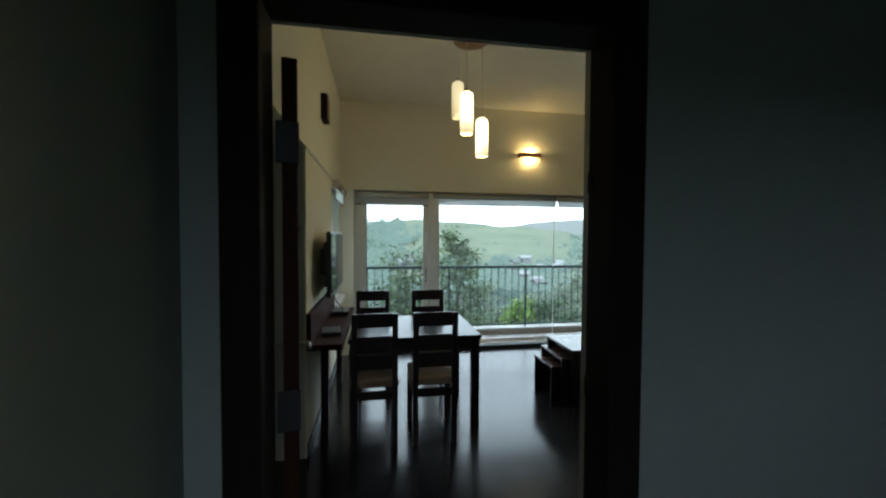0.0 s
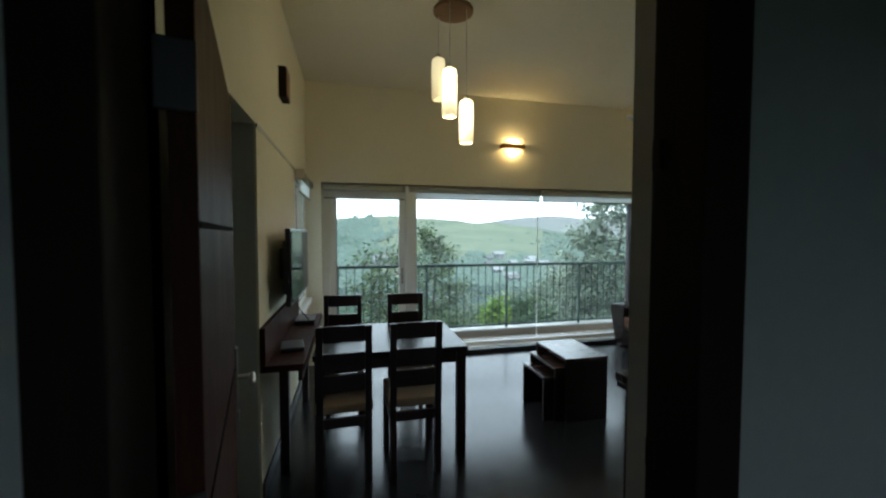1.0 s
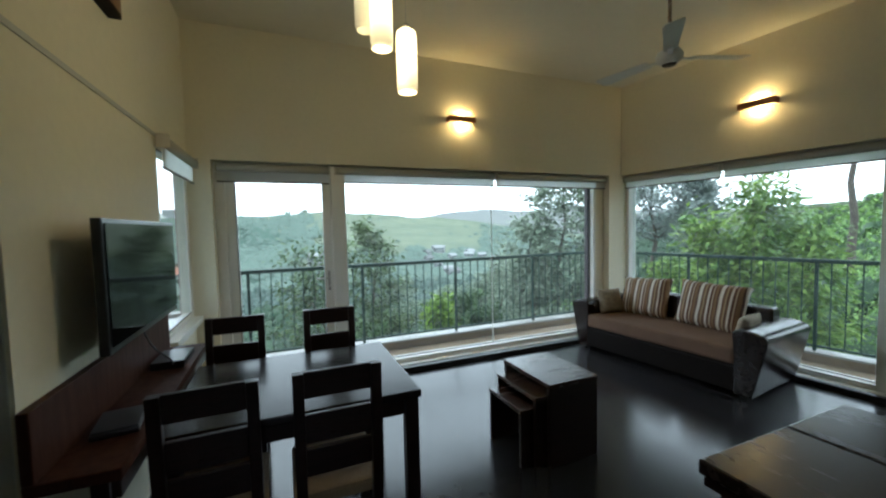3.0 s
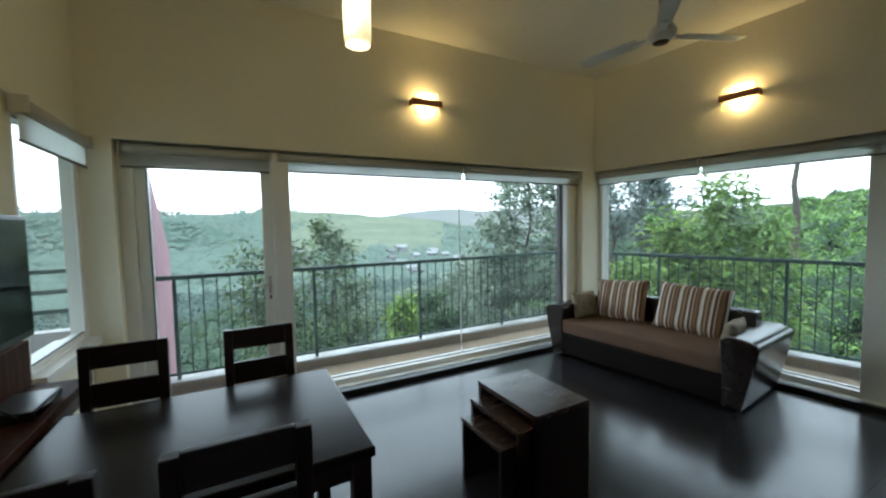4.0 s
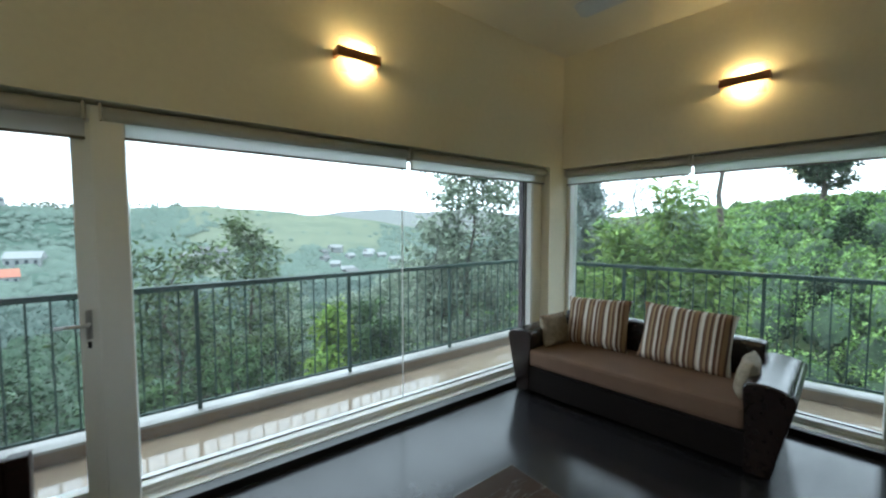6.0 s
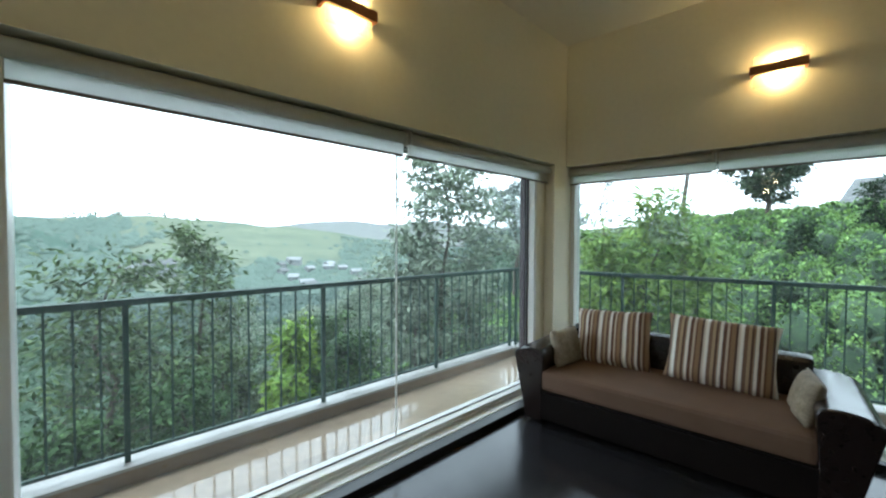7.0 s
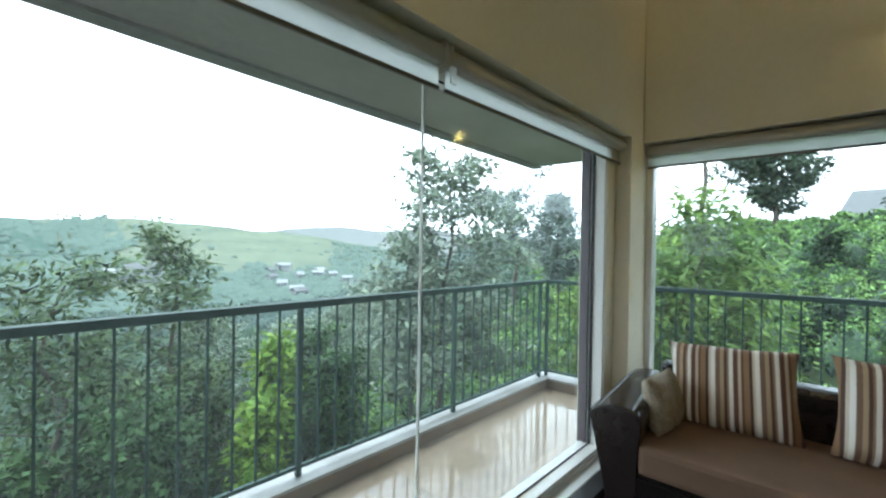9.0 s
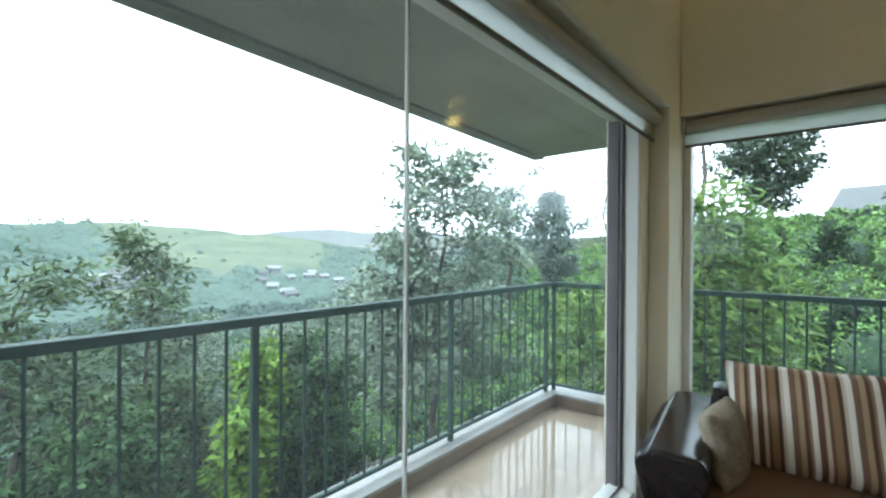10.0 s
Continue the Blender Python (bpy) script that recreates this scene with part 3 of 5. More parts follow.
# ---- balcony, eave, fin wall ----
bm = prism(bmesh.new(), [(-0.44, 5.21), (4.66, 5.21), (5.05, 1.3), (6.42, 1.3), (5.46, 6.34), (-0.44, 6.34)], -0.35, -0.179, "z")
balcony = structure("balcony_floor", bm, BALCONYTILE, "wet beige tiled balcony floor", "balcony floor")
kerb = thing("balcony_kerb", pose(0, 0, 0), "grey kerb with brown tiled sides round the wet balcony", "kerb")
kerb["kind"] = "structure"
part("kerb_side", boxed(-0.44, 5.5, 6.22, 6.40, -0.35, -0.078), KERBSIDE, kerb, "brown wet tiled side")
part("kerb_top", boxed(-0.44, 5.52, 6.205, 6.42, -0.078, -0.055, 0.005), KERB, kerb, "grey wet top slab")
o = part("kerb_side", boxed(-0.06, 5.2, -0.08, 0.10, -0.35, -0.079), KERBSIDE, kerb, "brown wet tiled side")
o.matrix_local = MR
o = part("kerb_top", boxed(-0.05, 5.2, -0.095, 0.12, -0.079, -0.056, 0.005), KERB, kerb, "grey wet top slab")
o.matrix_local = MR


def railing(m, length, first, label):
    r = thing("balcony_railing", m, label, "railing", "railings round the balcony")
    part("top_rail", boxed(-0.02, length, -0.035, 0.035, 0.99, 1.035, 0.006), RAILPAINT, r)
    part("bottom_rail", boxed(0, length, -0.012, 0.012, -0.01, 0.012), RAILPAINT, r)
    post = mesh_of("post", boxed(-0.016, 0.016, -0.016, 0.016, -0.058, 0.99), RAILPAINT)
    bar = mesh_of("baluster", boxed(-0.006, 0.006, -0.006, 0.006, 0.012, 0.99), RAILPAINT)
    x, k = first, 0
    while x < length - 0.03:
        if x > 0.02:
            ob = new("post" if k % 11 == 0 else "baluster", post if k % 11 == 0 else bar)
            ob.parent, ob.location = r, (x, 0, 0)
        x, k = x + 0.126, k + 1


railing(pose(-0.43, 6.30, 0), 5.85, 0.205, "grey-green painted steel railing on the balcony kerb")
railing(MR, 5.1, 0.03, "grey-green painted steel railing on the balcony kerb")

eave = thing("eave", pose(0, 0, 0), "grey concrete eave slab over the balcony", "eave")
eave["kind"] = "structure"
part("soffit_and_shade_slab", prism(bmesh.new(), [(-2.0, 5.212), (4.655, 5.212), (5.1, 1.0), (6.75, 1.0), (6.1, 6.9), (-2.0, 6.34)], 2.50, 2.66, "z"), CONCRETE, eave)
# Unseen slab added over the side window to block its sky light.
part("soffit_and_shade_slab", boxed(-3.2, -0.752, 3.72, 5.21, 2.50, 2.66), CONCRETE, eave)
part("drip_edge", prism(bmesh.new(), [(-2.0, 6.22), (6.1, 6.78), (6.1, 6.92), (-2.0, 6.36)], 2.475, 2.499, "z"), KERB, eave, "paler edge of the eave")
structure("side_ledge", boxed(-3.2, -0.705, 4.95, 6.2, 0.05, 0.24), KERB, "wet grey ledge outside the side window", "ledge")
structure("side_parapet", boxed(-3.2, -0.705, 6.2, 6.34, -0.4, 0.6), KERB, "low grey parapet outside the side window", "parapet")
sr = thing("side_railing", pose(-3.15, 6.27, 0), "grey-green horizontal railing on the parapet outside the side window", "railing")
for z in (0.76, 0.94, 1.125):
    part("rail", boxed(0, 2.44, -0.02, 0.02, z, z + 0.04, 0.004), RAILPAINT, sr)
for x in (0.05, 1.2, 2.36):
    part("post", boxed(x, x + 0.035, -0.017, 0.017, 0.601, 1.124), RAILPAINT, sr)
fin = [(5.215, -3.5), (7.85, -3.5), (7.82, 0.2), (7.88, 0.85), (7.79, 1.25), (7.5, 1.5), (7.23, 1.73), (6.91, 1.98), (6.72, 2.21), (6.6, 2.49), (5.215, 2.49)]
structure("fin_wall", prism(bmesh.new(), fin, -0.70, -0.45, "x"), PINK, "pink rendered wall with a curved edge beside the balcony", "wall")
structure("outer_wall", prism(bmesh.new(), [(-0.45, 5.205), (4.66, 5.205), (5.05, 1.0), (5.0, 0.9), (-2.1, 0.9), (-2.1, 3.68), (-0.74, 3.68), (-0.74, 5.0)], -4.5, -0.36, "z"), PINK, "pink rendered base of the house", "wall")


# ---- dining things ----
def dining_chair(m, label):
    c = thing("dining_chair", m, label, "chair", "chairs round the dining table")
    for s in (-1, 1):
        bm = bmesh.new()
        box(bm, s * 0.143 - 0.02, s * 0.143 + 0.02, -0.02, 0.022, 0.0, 0.45, 0.004)
        box(bm, s * 0.143 - 0.02, s * 0.143 + 0.02, -0.02, 0.018, 0.45, 0.985, 0.004, top=(0, 0, -0.03, -0.03))
        part("back_leg", bm, DARKWOOD, c)
        part("front_leg", boxed(s * 0.155 - 0.02, s * 0.155 + 0.02, 0.36, 0.40, 0.0, 0.43, 0.004), DARKWOOD, c)
        part("side_rail", boxed(s * 0.155 - 0.012, s * 0.155 + 0.012, 0.022, 0.36, 0.37, 0.43, 0.003), DARKWOOD, c)
    for z0, z1, y in ((0.885, 0.985, -0.024), (0.71, 0.82, -0.014), (0.58, 0.685, -0.007)):
        part("back_slat", boxed(-0.123, 0.123, y - 0.01, y + 0.012, z0, z1, 0.004), DARKWOOD, c)
    part("seat_rail", boxed(-0.135, 0.135, -0.01, 0.012, 0.36, 0.42, 0.003), DARKWOOD, c)
    part("seat_rail", boxed(-0.135, 0.135, 0.37, 0.392, 0.36, 0.42, 0.003), DARKWOOD, c)
    part("seat", boxed(-0.175, 0.175, 0.02, 0.41, 0.432, 0.49, 0.018), SEATCLOTH, c, "tan upholstered seat pad")
    return c


chair = dining_chair(pose(0.365, 2.585, 0), "dark-stained wooden dining chair with a tan padded seat")
copy_thing(chair, pose(-0.07, 2.585, 0, 0, 0, 1.5))
copy_thing(chair, pose(0.455, 3.70, 0, 0, 0, 180))
copy_thing(chair, pose(-0.10, 3.71, 0, 0, 0, 179))

table = thing("dining_table", pose(0.243, 3.143, 0), "dark polished wooden dining table with square legs", "table")
part("tabletop", boxed(-0.513, 0.513, -0.413, 0.413, 0.725, 0.76, 0.006), TABLETOP, table, "polished dark top")
for sx in (-1, 1):
    part("apron", boxed(sx * 0.46 - 0.011, sx * 0.46 + 0.011, -0.345, 0.345, 0.64, 0.725, 0.002), DARKWOOD, table)
    for sy in (-1, 1):
        part("leg", boxed(sx * 0.47 - 0.031, sx * 0.47 + 0.031, sy * 0.372 - 0.031, sy * 0.372 + 0.031, 0, 0.725, 0.005), DARKWOOD, table)
for sy in (-1, 1):
    part("apron", boxed(-0.44, 0.44, sy * 0.36 - 0.011, sy * 0.36 + 0.011, 0.64, 0.725, 0.002), DARKWOOD, table)

desk = thing("wall_desk", pose(XL, 2.53, 0), "dark red-brown wall desk with a raised back board", "desk")
part("desktop", boxed(0.002, 0.235, 0, 1.45, 0.745, 0.785, 0.005), REDWOOD, desk)
part("back_board", boxed(0.002, 0.032, 0, 1.45, 0.786, 1.0, 0.004), REDWOOD, desk)
part("front_rail", boxed(0.2, 0.225, 0.02, 1.43, 0.68, 0.744, 0.003), DARKWOOD, desk)
for y in (0.24, 1.35):
    part("leg", boxed(0.06, 0.115, y, y + 0.055, 0, 0.744, 0.004), DARKWOOD, desk)

tv = thing("television", pose(-0.395, 3.28, 1.065), "flat black television on a wall bracket", "television")
part("casing", boxed(-0.035, -0.002, -0.475, 0.475, 0.0, 0.5, 0.006), BLACKPLASTIC, tv)
part("screen", boxed(-0.001, 0.003, -0.457, 0.457, 0.028, 0.482), SCREEN, tv, "glossy dark screen")
part("back_housing", boxed(-0.075, -0.036, -0.33, 0.33, 0.06, 0.42, 0.012), BLACKPLASTIC, tv)
part("wall_bracket", boxed(-0.128, -0.076, -0.12, 0.12, 0.14, 0.36, 0.004), BLACKPLASTIC, tv)
cu = bpy.data.curves.new("television_cable", "CURVE")
cu.dimensions, cu.bevel_depth = "3D", 0.004
sp = cu.splines.new("BEZIER")
sp.bezier_points.add(3)
for b, co in zip(sp.bezier_points, ((-0.46, 3.3, 1.15), (-0.42, 3.33, 0.97), (-0.36, 3.40, 0.86), (-0.38, 3.52, 0.80))):
    b.co, b.handle_left_type, b.handle_right_type = co, "AUTO", "AUTO"
cu.materials.append(BLACKPLASTIC)
tagged(new("television_cable", cu), "black cable hanging below the television", "cable")

stb = thing("set_top_box", pose(-0.40, 3.62, 0.786), "dark flat set-top box on the wall desk", "set-top box")
part("casing", boxed(-0.075, 0.075, -0.13, 0.13, 0, 0.04, 0.005), BLACKPLASTIC, stb)
part("front_panel", boxed(0.0751, 0.078, -0.12, 0.12, 0.006, 0.034), SCREEN, stb)
tray = thing("flat_box", pose(-0.40, 2.86, 0.786, 0, 0, 8), "thin black flat case lying on the wall desk", "case")
part("case_body", boxed(-0.07, 0.07, -0.1, 0.1, 0, 0.02, 0.005), BLACKPLASTIC, tray)
part("case_lid", boxed(-0.068, 0.068, -0.098, 0.098, 0.0205, 0.028, 0.003), BLACKPLASTIC, tray)

clock = thing("wall_clock", pose(XL, 3.34, 2.53), "small brown wooden wall clock on the cream wall", "clock")
part("case", boxed(0.0, 0.055, -0.085, 0.085, 0, 0.22, 0.005), FRAMEWOOD, clock)
part("face", boxed(0.0555, 0.058, -0.068, 0.068, 0.02, 0.2), CANOPYWOOD, clock, "amber wooden face")

# ---- lamps ----
pend = thing("pendant_lamp", pose(0.765, 3.19, 0), "three lit opal glass cylinder pendants on a round wooden canopy", "pendant lamp")
bm = bmesh.new()
lathe(bm, [(0.0, CEIL - 0.03), (0.14, CEIL - 0.03), (0.155, CEIL - 0.022), (0.155, CEIL - 0.001), (0.0, CEIL - 0.001)], 36)
part("canopy", bm, CANOPYWOOD, pend, "round brown wooden ceiling canopy")
for (x, y, z, h), mat in zip(((0.685, 2.993, 2.39, 0.35), (0.663, 3.264, 2.60, 0.33), (0.848, 3.105, 2.234, 0.33)), (PENDANTGLASS, PENDANTDIM, PENDANTGLASS)):
    bm = bmesh.new()
    lathe(bm, [(0.046, 0.0), (0.05, 0.0), (0.055, 0.03), (0.055, h - 0.05), (0.05, h - 0.015), (0.03, h), (0.0, h)], 28)
    lathe(bm, [(0.046, 0.0), (0.05, h - 0.06)], 28)
    s = part("shade", bm, mat, pend, "lit opal glass cylinder")
    s.location = (x - 0.765, y - 3.19, z)
    bm = bmesh.new()
    tube(bm, (0, 0, h), (0, 0, h + 0.025), 0.018), tube(bm, (0, 0, h + 0.02), (0.0, 0.0, CEIL - 0.03 - z), 0.0025, seg=6)
    c = part("cord", bm, STEEL, pend, "thin cord with a metal cap")
    c.location = s.location
for x, y, z in ((0.685, 2.993, 2.34), (0.848, 3.105, 2.18)):
    lamp = new("pendant_light", bpy.data.lights.new("pendant_light", "POINT"))
    lamp.data.energy, lamp.data.color, lamp.data.shadow_soft_size = 1.3, (1.0, 0.74, 0.38), 0.05
    lamp.location = (x, y, z)


def sconce(m, label):
    """A wooden bar with a frosted plate below it; light leaves upwards and downwards."""
    s = thing("wall_sconce", m, label, "wall lamp", "wall lamps above the windows")
    part("bar", boxed(-0.155, 0.155, -0.095, -0.07, 0.0, 0.062, 0.004), SCONCEWOOD, s, "red-brown wooden front bar")
    for x in (-0.155, 0.135):
        part("end_block", boxed(x, x + 0.02, -0.0695, -0.001, 0.004, 0.058, 0.003), SCONCEWOOD, s)
    part("glass_plate", boxed(-0.135, 0.135, -0.068, -0.063, -0.088, 0.135), SCONCEGLASS, s, "frosted glass plate")
    bm = bmesh.new()
    lathe(bm, [(0.0, -0.028), (0.014, -0.022), (0.02, -0.004), (0.016, 0.016), (0.0, 0.028)], 16)
    b = part("bulb", bm, BULB, s, "glowing warm bulb")
    b.location = (0.01, -0.035, 0.005)
    lamp = new("sconce_light", bpy.data.lights.new("sconce_light", "POINT"))
    lamp.data.energy, lamp.data.color, lamp.data.shadow_soft_size = 2.7, (1.0, 0.7, 0.27), 0.03
    lamp.matrix_world = m @ pose(0.01, -0.035, 0.045)
    lamp = new("sconce_light", bpy.data.lights.new("sconce_light", "POINT"))
    lamp.data.energy, lamp.data.color, lamp.data.shadow_soft_size = 0.65, (1.0, 0.7, 0.27), 0.03
    lamp.matrix_world = m @ pose(0.01, -0.035, -0.045)


sconce(pose(2.015, YA, 2.625), "lit red-brown wooden wall lamp above the wide window")
sconce(MB @ pose(1.53, 0.003, 2.60), "lit red-brown wooden wall lamp above the sofa window")

fan = thing("ceiling_fan", pose(2.95, 3.17, 2.74), "pale grey three-bladed ceiling fan at rest", "ceiling fan")
bm = bmesh.new()
lathe(bm, [(0.0, -0.045), (0.05, -0.043), (0.085, -0.02), (0.095, 0.02), (0.08, 0.05), (0.03, 0.07), (0.0, 0.07)], 28)
part("motor_housing", bm, FANPAINT, fan)
bm = bmesh.new()
lathe(bm, [(0.0, -0.052), (0.045, -0.05), (0.05, -0.044), (0.0, -0.043)], 24)
part("hub_cap", bm, FANDARK, fan)
bm = bmesh.new()
tube(bm, (0, 0, 0.07), (0, 0, CEIL - 2.74 - 0.05), 0.013)
part("rod", bm, RUST, fan, "rust-spotted rod")
bm = bmesh.new()
lathe(bm, [(0.02, CEIL - 2.74 - 0.1), (0.05, CEIL - 2.74 - 0.03), (0.055, CEIL - 2.74 - 0.001)], 20)
part("ceiling_cup", bm, FANPAINT, fan)
for a in (-20, 100, 220):
    bm = boxed(0.09, 0.2, -0.02, 0.02, -0.004, 0.004, 0.002)
    br = part("blade_bracket", bm, FANPAINT, fan)
    br.rotation_euler = (0, 0, radians(a))
    bm = prism(bmesh.new(), [(0.15, -0.045), (0.57, -0.07), (0.6, -0.05), (0.6, 0.05), (0.57, 0.062), (0.15, 0.045)], 0.006, 0.011, "z")
    bl = part("blade", bm, FANPAINT, fan)
    bl.rotation_euler = (radians(10), 0, radians(a))

# ---- living things ----
def rounded(points, radii, n):
    """A closed outline with its corners rounded."""
    out = []
    for i, (p, r) in enumerate(zip(points, radii)):
        p, a, b = Vector(p), Vector(points[i - 1]), Vector(points[(i + 1) % len(points)])
        s, e = p + (a - p).normalized() * r, p + (b - p).normalized() * r
        out += [tuple(s.lerp(p, k / n).lerp(p.lerp(e, k / n), k / n)) for k in range(n + 1)]
    return out


MS = pose(3.52, 4.80, 0, 0, 0, -83.8)
sofa = thing("sofa", MS, "black-brown leather sofa with a brown seat and flared arms", "sofa")
part("base", boxed(0.12, 1.72, 0.03, 0.82, 0.03, 0.27, 0.012), DULL_LEATHER, sofa)
part("front_panel", boxed(0.13, 1.71, 0.005, 0.029, 0.05, 0.255, 0.008), DULL_LEATHER, sofa)
part("seat_cushion", boxed(0.15, 1.69, 0.0, 0.68, 0.272, 0.42, 0.03), BROWNCLOTH, sofa, "brown cloth seat cushion")
part("backrest", boxed(0.13, 1.71, 0.66, 0.83, 0.27, 0.68, 0.035, top=(0, 0, 0.02, 0)), LEATHER, sofa)
for s in (0, 1):
    prof = rounded([(0.15, 0.02), (0.02, 0.02), (-0.095, 0.545), (0.03, 0.595), (0.17, 0.575), (0.15, 0.3)], [0.01, 0.01, 0.045, 0.09, 0.045, 0.06], 6)
    prof = [(1.84 - x if s else x, z) for x, z in prof]
    bm, rings, (mx, mz) = bmesh.new(), [], (1.77 if s else 0.07, 0.32)
    for y, k in ((0.0, 0.93), (0.003, 0.965), (0.014, 0.995), (0.03, 1.0), (0.815, 1.0), (0.831, 0.995), (0.842, 0.965), (0.845, 0.93)):
        rings.append([bm.verts.new((mx + (x - mx) * k, y, mz + (z - mz) * (0.35 + 0.65 * k))) for x, z in prof])
    for a, b in zip(rings, rings[1:]):
        for i in range(len(a)):
            bm.faces.new((a[i - 1], a[i], b[i], b[i - 1])).smooth = True
    bm.faces.new(rings[0]), bm.faces.new(rings[-1])
    bmesh.ops.recalc_face_normals(bm, faces=bm.faces)
    part("armrest", bm, LEATHER, sofa, "flared shiny leather armrest")
    for y in (0.06, 0.74):
        part("foot", boxed((1.72 if s else 0.06), (1.78 if s else 0.12), y, y + 0.06, 0.0, 0.029), SKIRTING, sofa)


def cushion(name, m, sx, sy, sz, mat, label, group, seed):
    c = thing(name, m, label, "cushion", group)
    part("cover", soft_shape(bmesh.new(), sx, sy, sz, 0.45, 12, 0.012, seed), mat, c)
    return c


cushion("striped_cushion", MS @ pose(0.50, 0.53, 0.405, -19, -3, 0), 0.60, 0.17, 0.46, STRIPES, "brown and cream striped cushion leaning on the sofa back", "striped cushions on the sofa", 1)
cushion("striped_cushion", MS @ pose(1.21, 0.52, 0.415, -17, 2, 0), 0.66, 0.18, 0.47, STRIPES, "brown and cream striped cushion leaning on the sofa back", "striped cushions on the sofa", 5)
cushion("small_cushion", MS @ pose(0.235, 0.33, 0.415, -12, 0, 80), 0.32, 0.13, 0.29, BEIGECLOTH, "small beige patterned cushion against the armrest", "small cushions on the sofa", 2)
cushion("small_cushion", MS @ pose(1.625, 0.31, 0.415, -14, 0, -84), 0.36, 0.11, 0.25, BEIGECLOTH, "small beige patterned cushion against the armrest", "small cushions on the sofa", 8)


def nest_table(x0, x1, y0, y1, h, t, label):
    n = thing("nest_table", pose((x0 + x1) / 2, (y0 + y1) / 2, 0), label, "side table", "nest of three tables")
    a, b = (x1 - x0) / 2, (y1 - y0) / 2
    part("top", boxed(-a, a, -b, b, h - t, h, 0.004), NESTTOP, n, "red-brown polished top")
    for s in (-1, 1):
        part("side_panel", boxed(-a + 0.004, a - 0.004, s * (b - t / 2 - 0.002) - t / 2, s * (b - t / 2 - 0.002) + t / 2, 0, h - t, 0.003), DARKWOOD, n)
    part("stretcher", boxed(a - 0.03, a - 0.012, -b + t + 0.003, b - t - 0.003, h - t - 0.09, h - t - 0.001, 0.002), DARKWOOD, n)


nest_table(1.655, 2.04, 2.96, 3.49, 0.525, 0.028, "large dark wooden nest table with panel sides")
nest_table(1.575, 1.945, 2.995, 3.455, 0.445, 0.026, "middle dark wooden nest table pulled half out")
nest_table(1.49, 1.86, 3.03, 3.42, 0.365, 0.024, "small dark wooden nest table pulled half out")

cab = thing("storage_cabinet", pose(1.115, 1.04, 0), "dark wooden storage cabinet with a two-leaf polished top", "cabinet")
part("body", boxed(0.03, 0.66, 0.0, 0.62, 0.0, 0.855, 0.005), DARKWOOD, cab)
part("lower_lip", boxed(0.006, 0.684, -0.004, 0.645, 0.857, 0.878, 0.004), DARKWOOD, cab)
for a, b in ((0.0, 0.367), (0.373, 0.69)):
    part("top_leaf", boxed(a, b, -0.008, 0.655, 0.884, 0.92, 0.006), CABINETTOP, cab, "polished dark top leaf")
for y0, y1 in ((0.02, 0.3), (0.32, 0.6)):
    d = part("door", boxed(0.012, 0.029, y0, y1, 0.06, 0.83, 0.003), DARKWOOD, cab)
    part("knob", boxed(-0.006, 0.0115, (y0 + y1) / 2 - 0.012, (y0 + y1) / 2 + 0.012, 0.66, 0.69, 0.003), STEEL, d)
ph = thing("telephone", pose(1.48, 1.33, 0.921, 0, 0, 25), "small black telephone lying on the cabinet", "telephone")
part("base", boxed(-0.09, 0.09, -0.08, 0.08, 0, 0.035, 0.01, top=(0, 0, 0.02, 0)), BLACKPLASTIC, ph)
part("receiver", boxed(-0.1, -0.05, -0.1, 0.1, 0.036, 0.065, 0.012), BLACKPLASTIC, ph)


# ---- land, trees, far hills ----

CX, CY = 2.0, 3.0
rng = np.random.default_rng(7)


def smooth_max(a, b, k):
    h = np.clip(0.5 + 0.5 * (a - b) / k, 0, 1)
    return b + (a - b) * h + k * h * (1 - h)


def land(x, y):
    """Height of the hillside: it rises to the east and falls into the valley to the north."""
    x, y = np.asarray(x, float), np.asarray(y, float)
    r = np.hypot(x - CX, y - CY)
    h = -2.35 + 0.24 * x - 0.27 * y
    h = -smooth_max(-h, -(2.7 + 0.012 * np.maximum(r - 28, 0)), 0.8)
    h = smooth_max(h, -5.0 - 0.125 * np.minimum(r, 230), 2.0)
    h = h + 0.25 * np.sin(x * 0.7 + 1) * np.sin(y * 0.6) * np.clip((r - 7) / 10, 0, 1)
    near = np.clip((9.5 - r) / 4.0, 0, 1)
    return h - near * 1.6 - 2.0 * np.clip((6.0 - r) / 2, 0, 1)


def raw_mesh(name, verts, faces, mat, normals=None):
    """A mesh from arrays; normals, one a vertex, round off the shading of a leafy mass."""
    me = bpy.data.meshes.new(name)
    me.from_pydata(verts.tolist(), [], faces.tolist())
    me.materials.append(mat)
    if normals is not None:
        me.polygons.foreach_set("use_smooth", np.ones(len(faces), bool))
        me.normals_split_custom_set_from_vertices(normals.tolist())
    return me


def unit(d):
    return d / (np.linalg.norm(d, axis=1)[:, None] + 1e-9)


def polar_sheet(name, radii, a0, a1, na, height, mat):
    ang = np.radians(np.linspace(a0, a1, na))
    R, A = np.meshgrid(radii, ang, indexing="ij")
    X, Y = CX + R * np.cos(A), CY + R * np.sin(A)
    v = np.stack([X, Y, height(X, Y, R, np.degrees(A))], -1).reshape(-1, 3)
    nr = len(radii)
    i, j = np.meshgrid(np.arange(nr - 1), np.arange(na - 1), indexing="ij")
    k = (i * na + j).ravel()
    f = np.stack([k, k + na, k + na + 1, k + 1], -1)
    me = raw_mesh(name, v, f, mat)
    me.polygons.foreach_set("use_smooth", np.ones(len(f), bool))
    return new(name, me)


